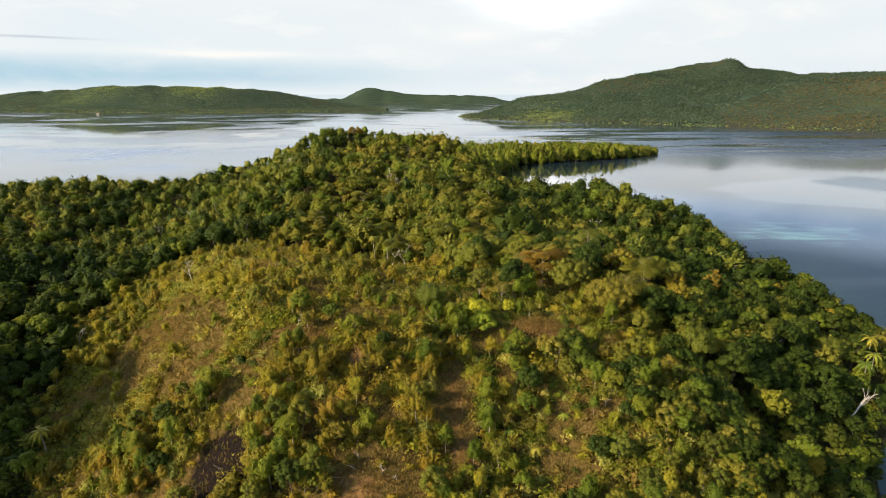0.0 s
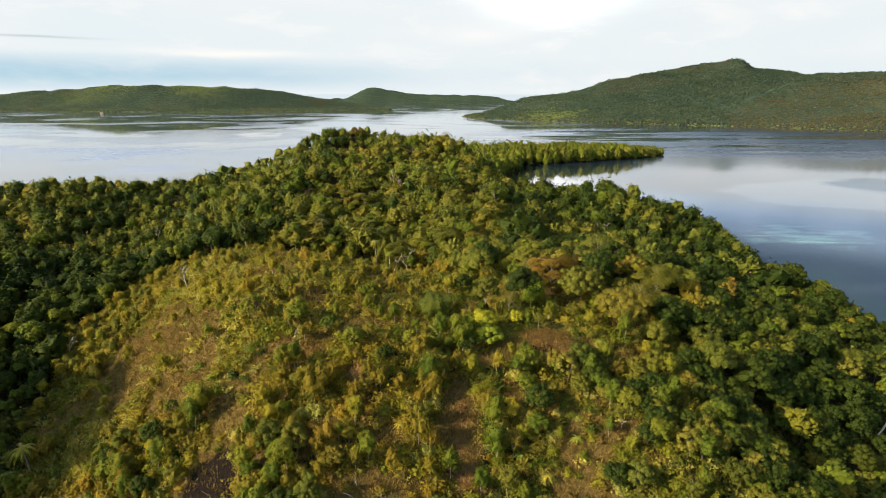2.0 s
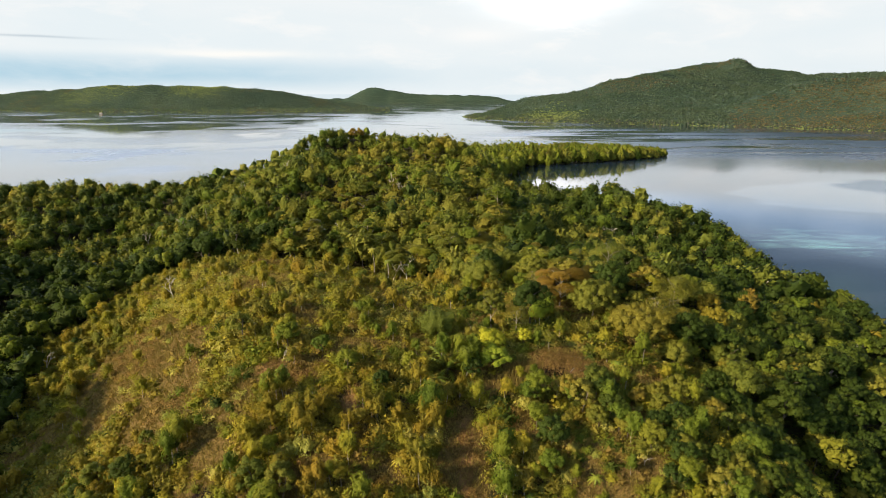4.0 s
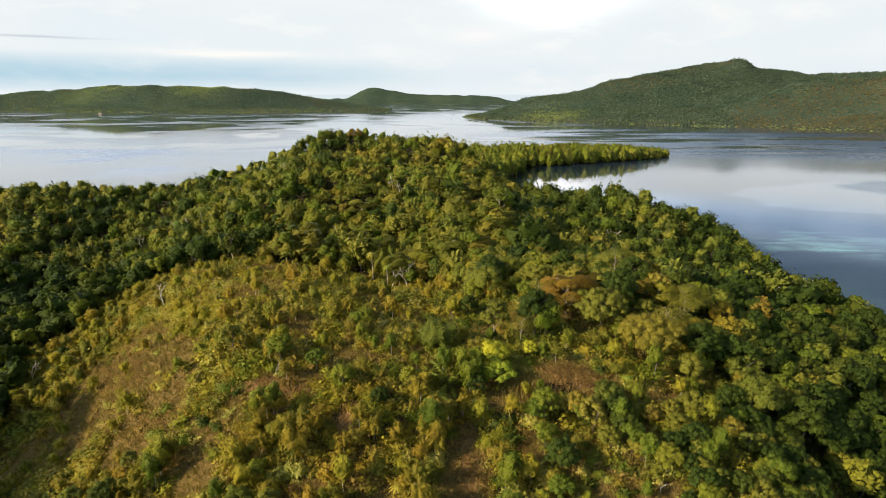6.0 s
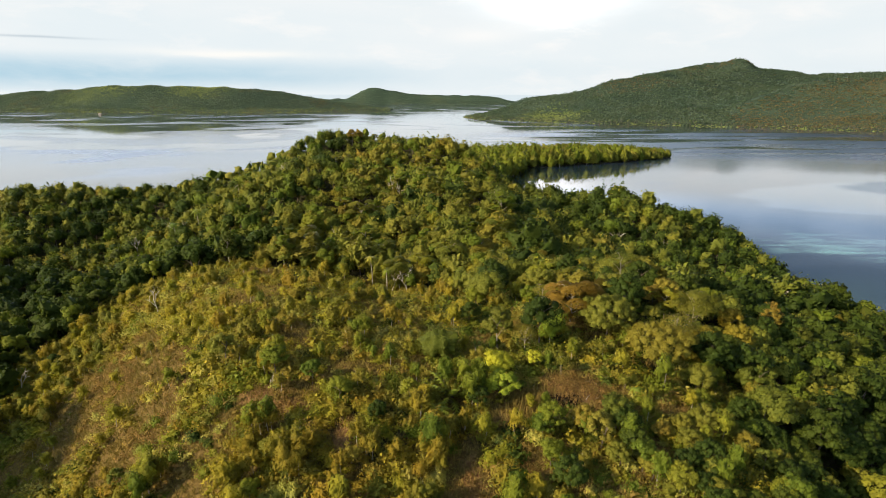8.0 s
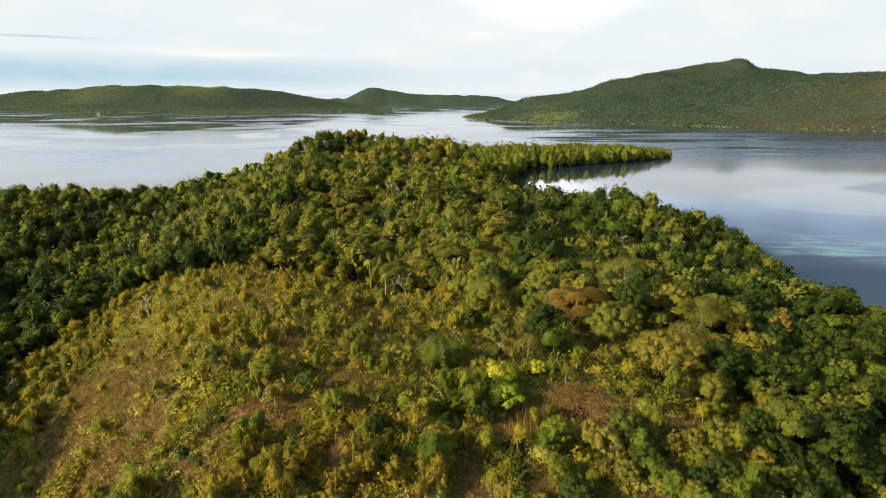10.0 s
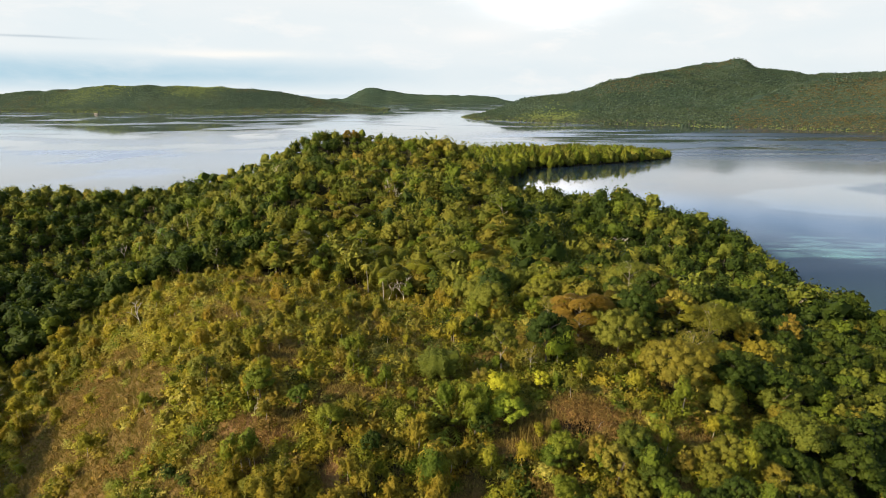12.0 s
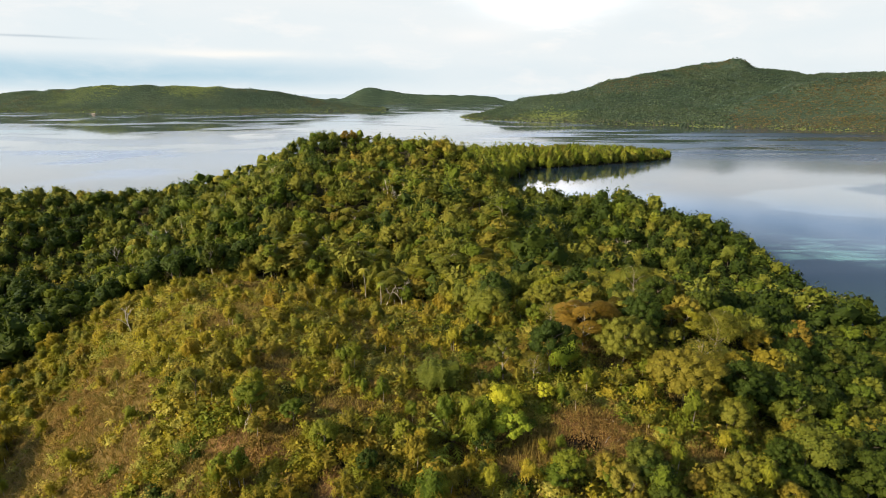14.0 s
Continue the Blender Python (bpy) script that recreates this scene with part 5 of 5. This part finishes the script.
# dead trees
def dead(x, y, h, seed, label, spread=0.5, tilt=0.0, turn=0.0):
    ob = tagged(new("dead_tree", soup_mesh("dead_tree", [(snag(seed, h, spread), DEAD_WOOD)])), label, "dead tree", "bare trees")
    ob.matrix_basis = pose(x, y, float(land(x, y)), tilt, 0, turn)
    return ob


for x, y, h, seed in ((-80, 170, 9.0, 401), (-108, 154, 9.0, 402), (112, 160, 10.0, 403), (-62, 226, 9.0, 404), (-14, 197, 9.0, 405), (-19, 199, 8.0, 406)):
    dead(x, y, h, seed, "bleached dead tree with forked bare branches", 0.38)
for x, y, h, seed in ((43, 114, 3.6, 411), (47, 117, 3.2, 412), (-10, 79, 2.6, 413), (-7.5, 78, 2.4, 414), (-14, 81, 2.2, 415), (53, 144, 9.5, 416), (-32, 115, 3.0, 417), (30, 92, 3.0, 418), (70, 128, 6.0, 419), (88, 140, 8.0, 420), (60, 118, 4.0, 421)):
    dead(x, y, h, seed, "grey leafless tree with fine bare twigs", 0.55)
rng = np.random.default_rng(78)
for x0, x1, y0, y1, n in ((50, 118, 185, 290, 12), (-50, 30, 225, 340, 8), (-150, -80, 240, 320, 4)):
    for _ in range(n):
        x, y = rng.uniform(x0, x1), rng.uniform(y0, y1)
        if land(x, y) > 2:
            dead(x, y, rng.uniform(9.5, 12.5), int(rng.integers(440, 9999)), "pale leafless tree standing among green crowns", 0.42, 0, rng.uniform(0, 360))
ob = dead(101, 121, 13.0, 431, "fallen bleached tree hanging over the shore", 0.35, 0, 35)
ob.matrix_basis = pose(99, 121, 3.6, 0, 62, 20)


# ---- a raft house moored off the long island ----
def box(x0, x1, y0, y1, z0, z1):
    bm = bmesh.new()
    bmesh.ops.create_cube(bm, size=1.0, matrix=Matrix.Translation(((x0 + x1) / 2, (y0 + y1) / 2, (z0 + z1) / 2)) @ Matrix.Diagonal((x1 - x0, y1 - y0, z1 - z0, 1)))
    return bm


def bm_part(name, bm, mat, parent):
    me = bpy.data.meshes.new(name)
    bmesh.ops.recalc_face_normals(bm, faces=bm.faces)
    bm.to_mesh(me)
    bm.free()
    me.materials.append(mat)
    ob = new(name, me)
    ob.parent = parent
    return ob


def raft_house(x, y):
    house = tagged(new("raft_house"), "small pale hut on a wooden raft by the far shore", "hut")
    house.matrix_basis = pose(x, y, 0.0, 0, 0, 12)
    bm_part("raft", box(-17, 17, -6, 6, -0.3, 0.7), BARK, house)
    bm_part("wall", box(-6, 4, -4, 4, 0.7, 4.2), DEAD_WOOD, house)
    bm = bmesh.new()
    v = [bm.verts.new(p) for p in ((-7, -5, 4.2), (5, -5, 4.2), (5, 5, 4.2), (-7, 5, 4.2), (-7, 0, 7.0), (5, 0, 7.0))]
    for f in ((0, 1, 5, 4), (2, 3, 4, 5), (0, 4, 3), (1, 2, 5), (3, 2, 1, 0)):
        bm.faces.new([v[k] for k in f])
    bm_part("roof", bm, PALE_BARK, house)


raft_house(-1390, 2330)

# charred and bleached logs lying on the cleared ground
rng = np.random.default_rng(77)
for x, y, mat, label in [(-40 + rng.uniform(-3, 3), 82 + rng.uniform(-4, 4), BARK, "charred log on burnt soil") for _ in range(7)] + [(22 + rng.uniform(-5, 5), 119 + rng.uniform(-3, 3), DEAD_WOOD, "bleached dead branch on the cleared ground") for _ in range(4)] + [(-12 + rng.uniform(-5, 5), 78 + rng.uniform(-3, 3), DEAD_WOOD, "bleached dead branch on dry grass") for _ in range(4)]:
    length = rng.uniform(1.2, 2.6)
    tri = tube([(-length / 2, 0, 0), (0, 0.06 * length, 0.05), (length / 2, 0, 0.02)], [0.07, 0.055, 0.03], 6)
    ob = tagged(new("fallen_branch", soup_mesh("fallen_branch", [(tri, mat)])), label, "log", "logs on cleared ground")
    ob.matrix_basis = pose(x, y, float(land(x, y)) + 0.12, 0, rng.uniform(-12, 12), rng.uniform(0, 360))
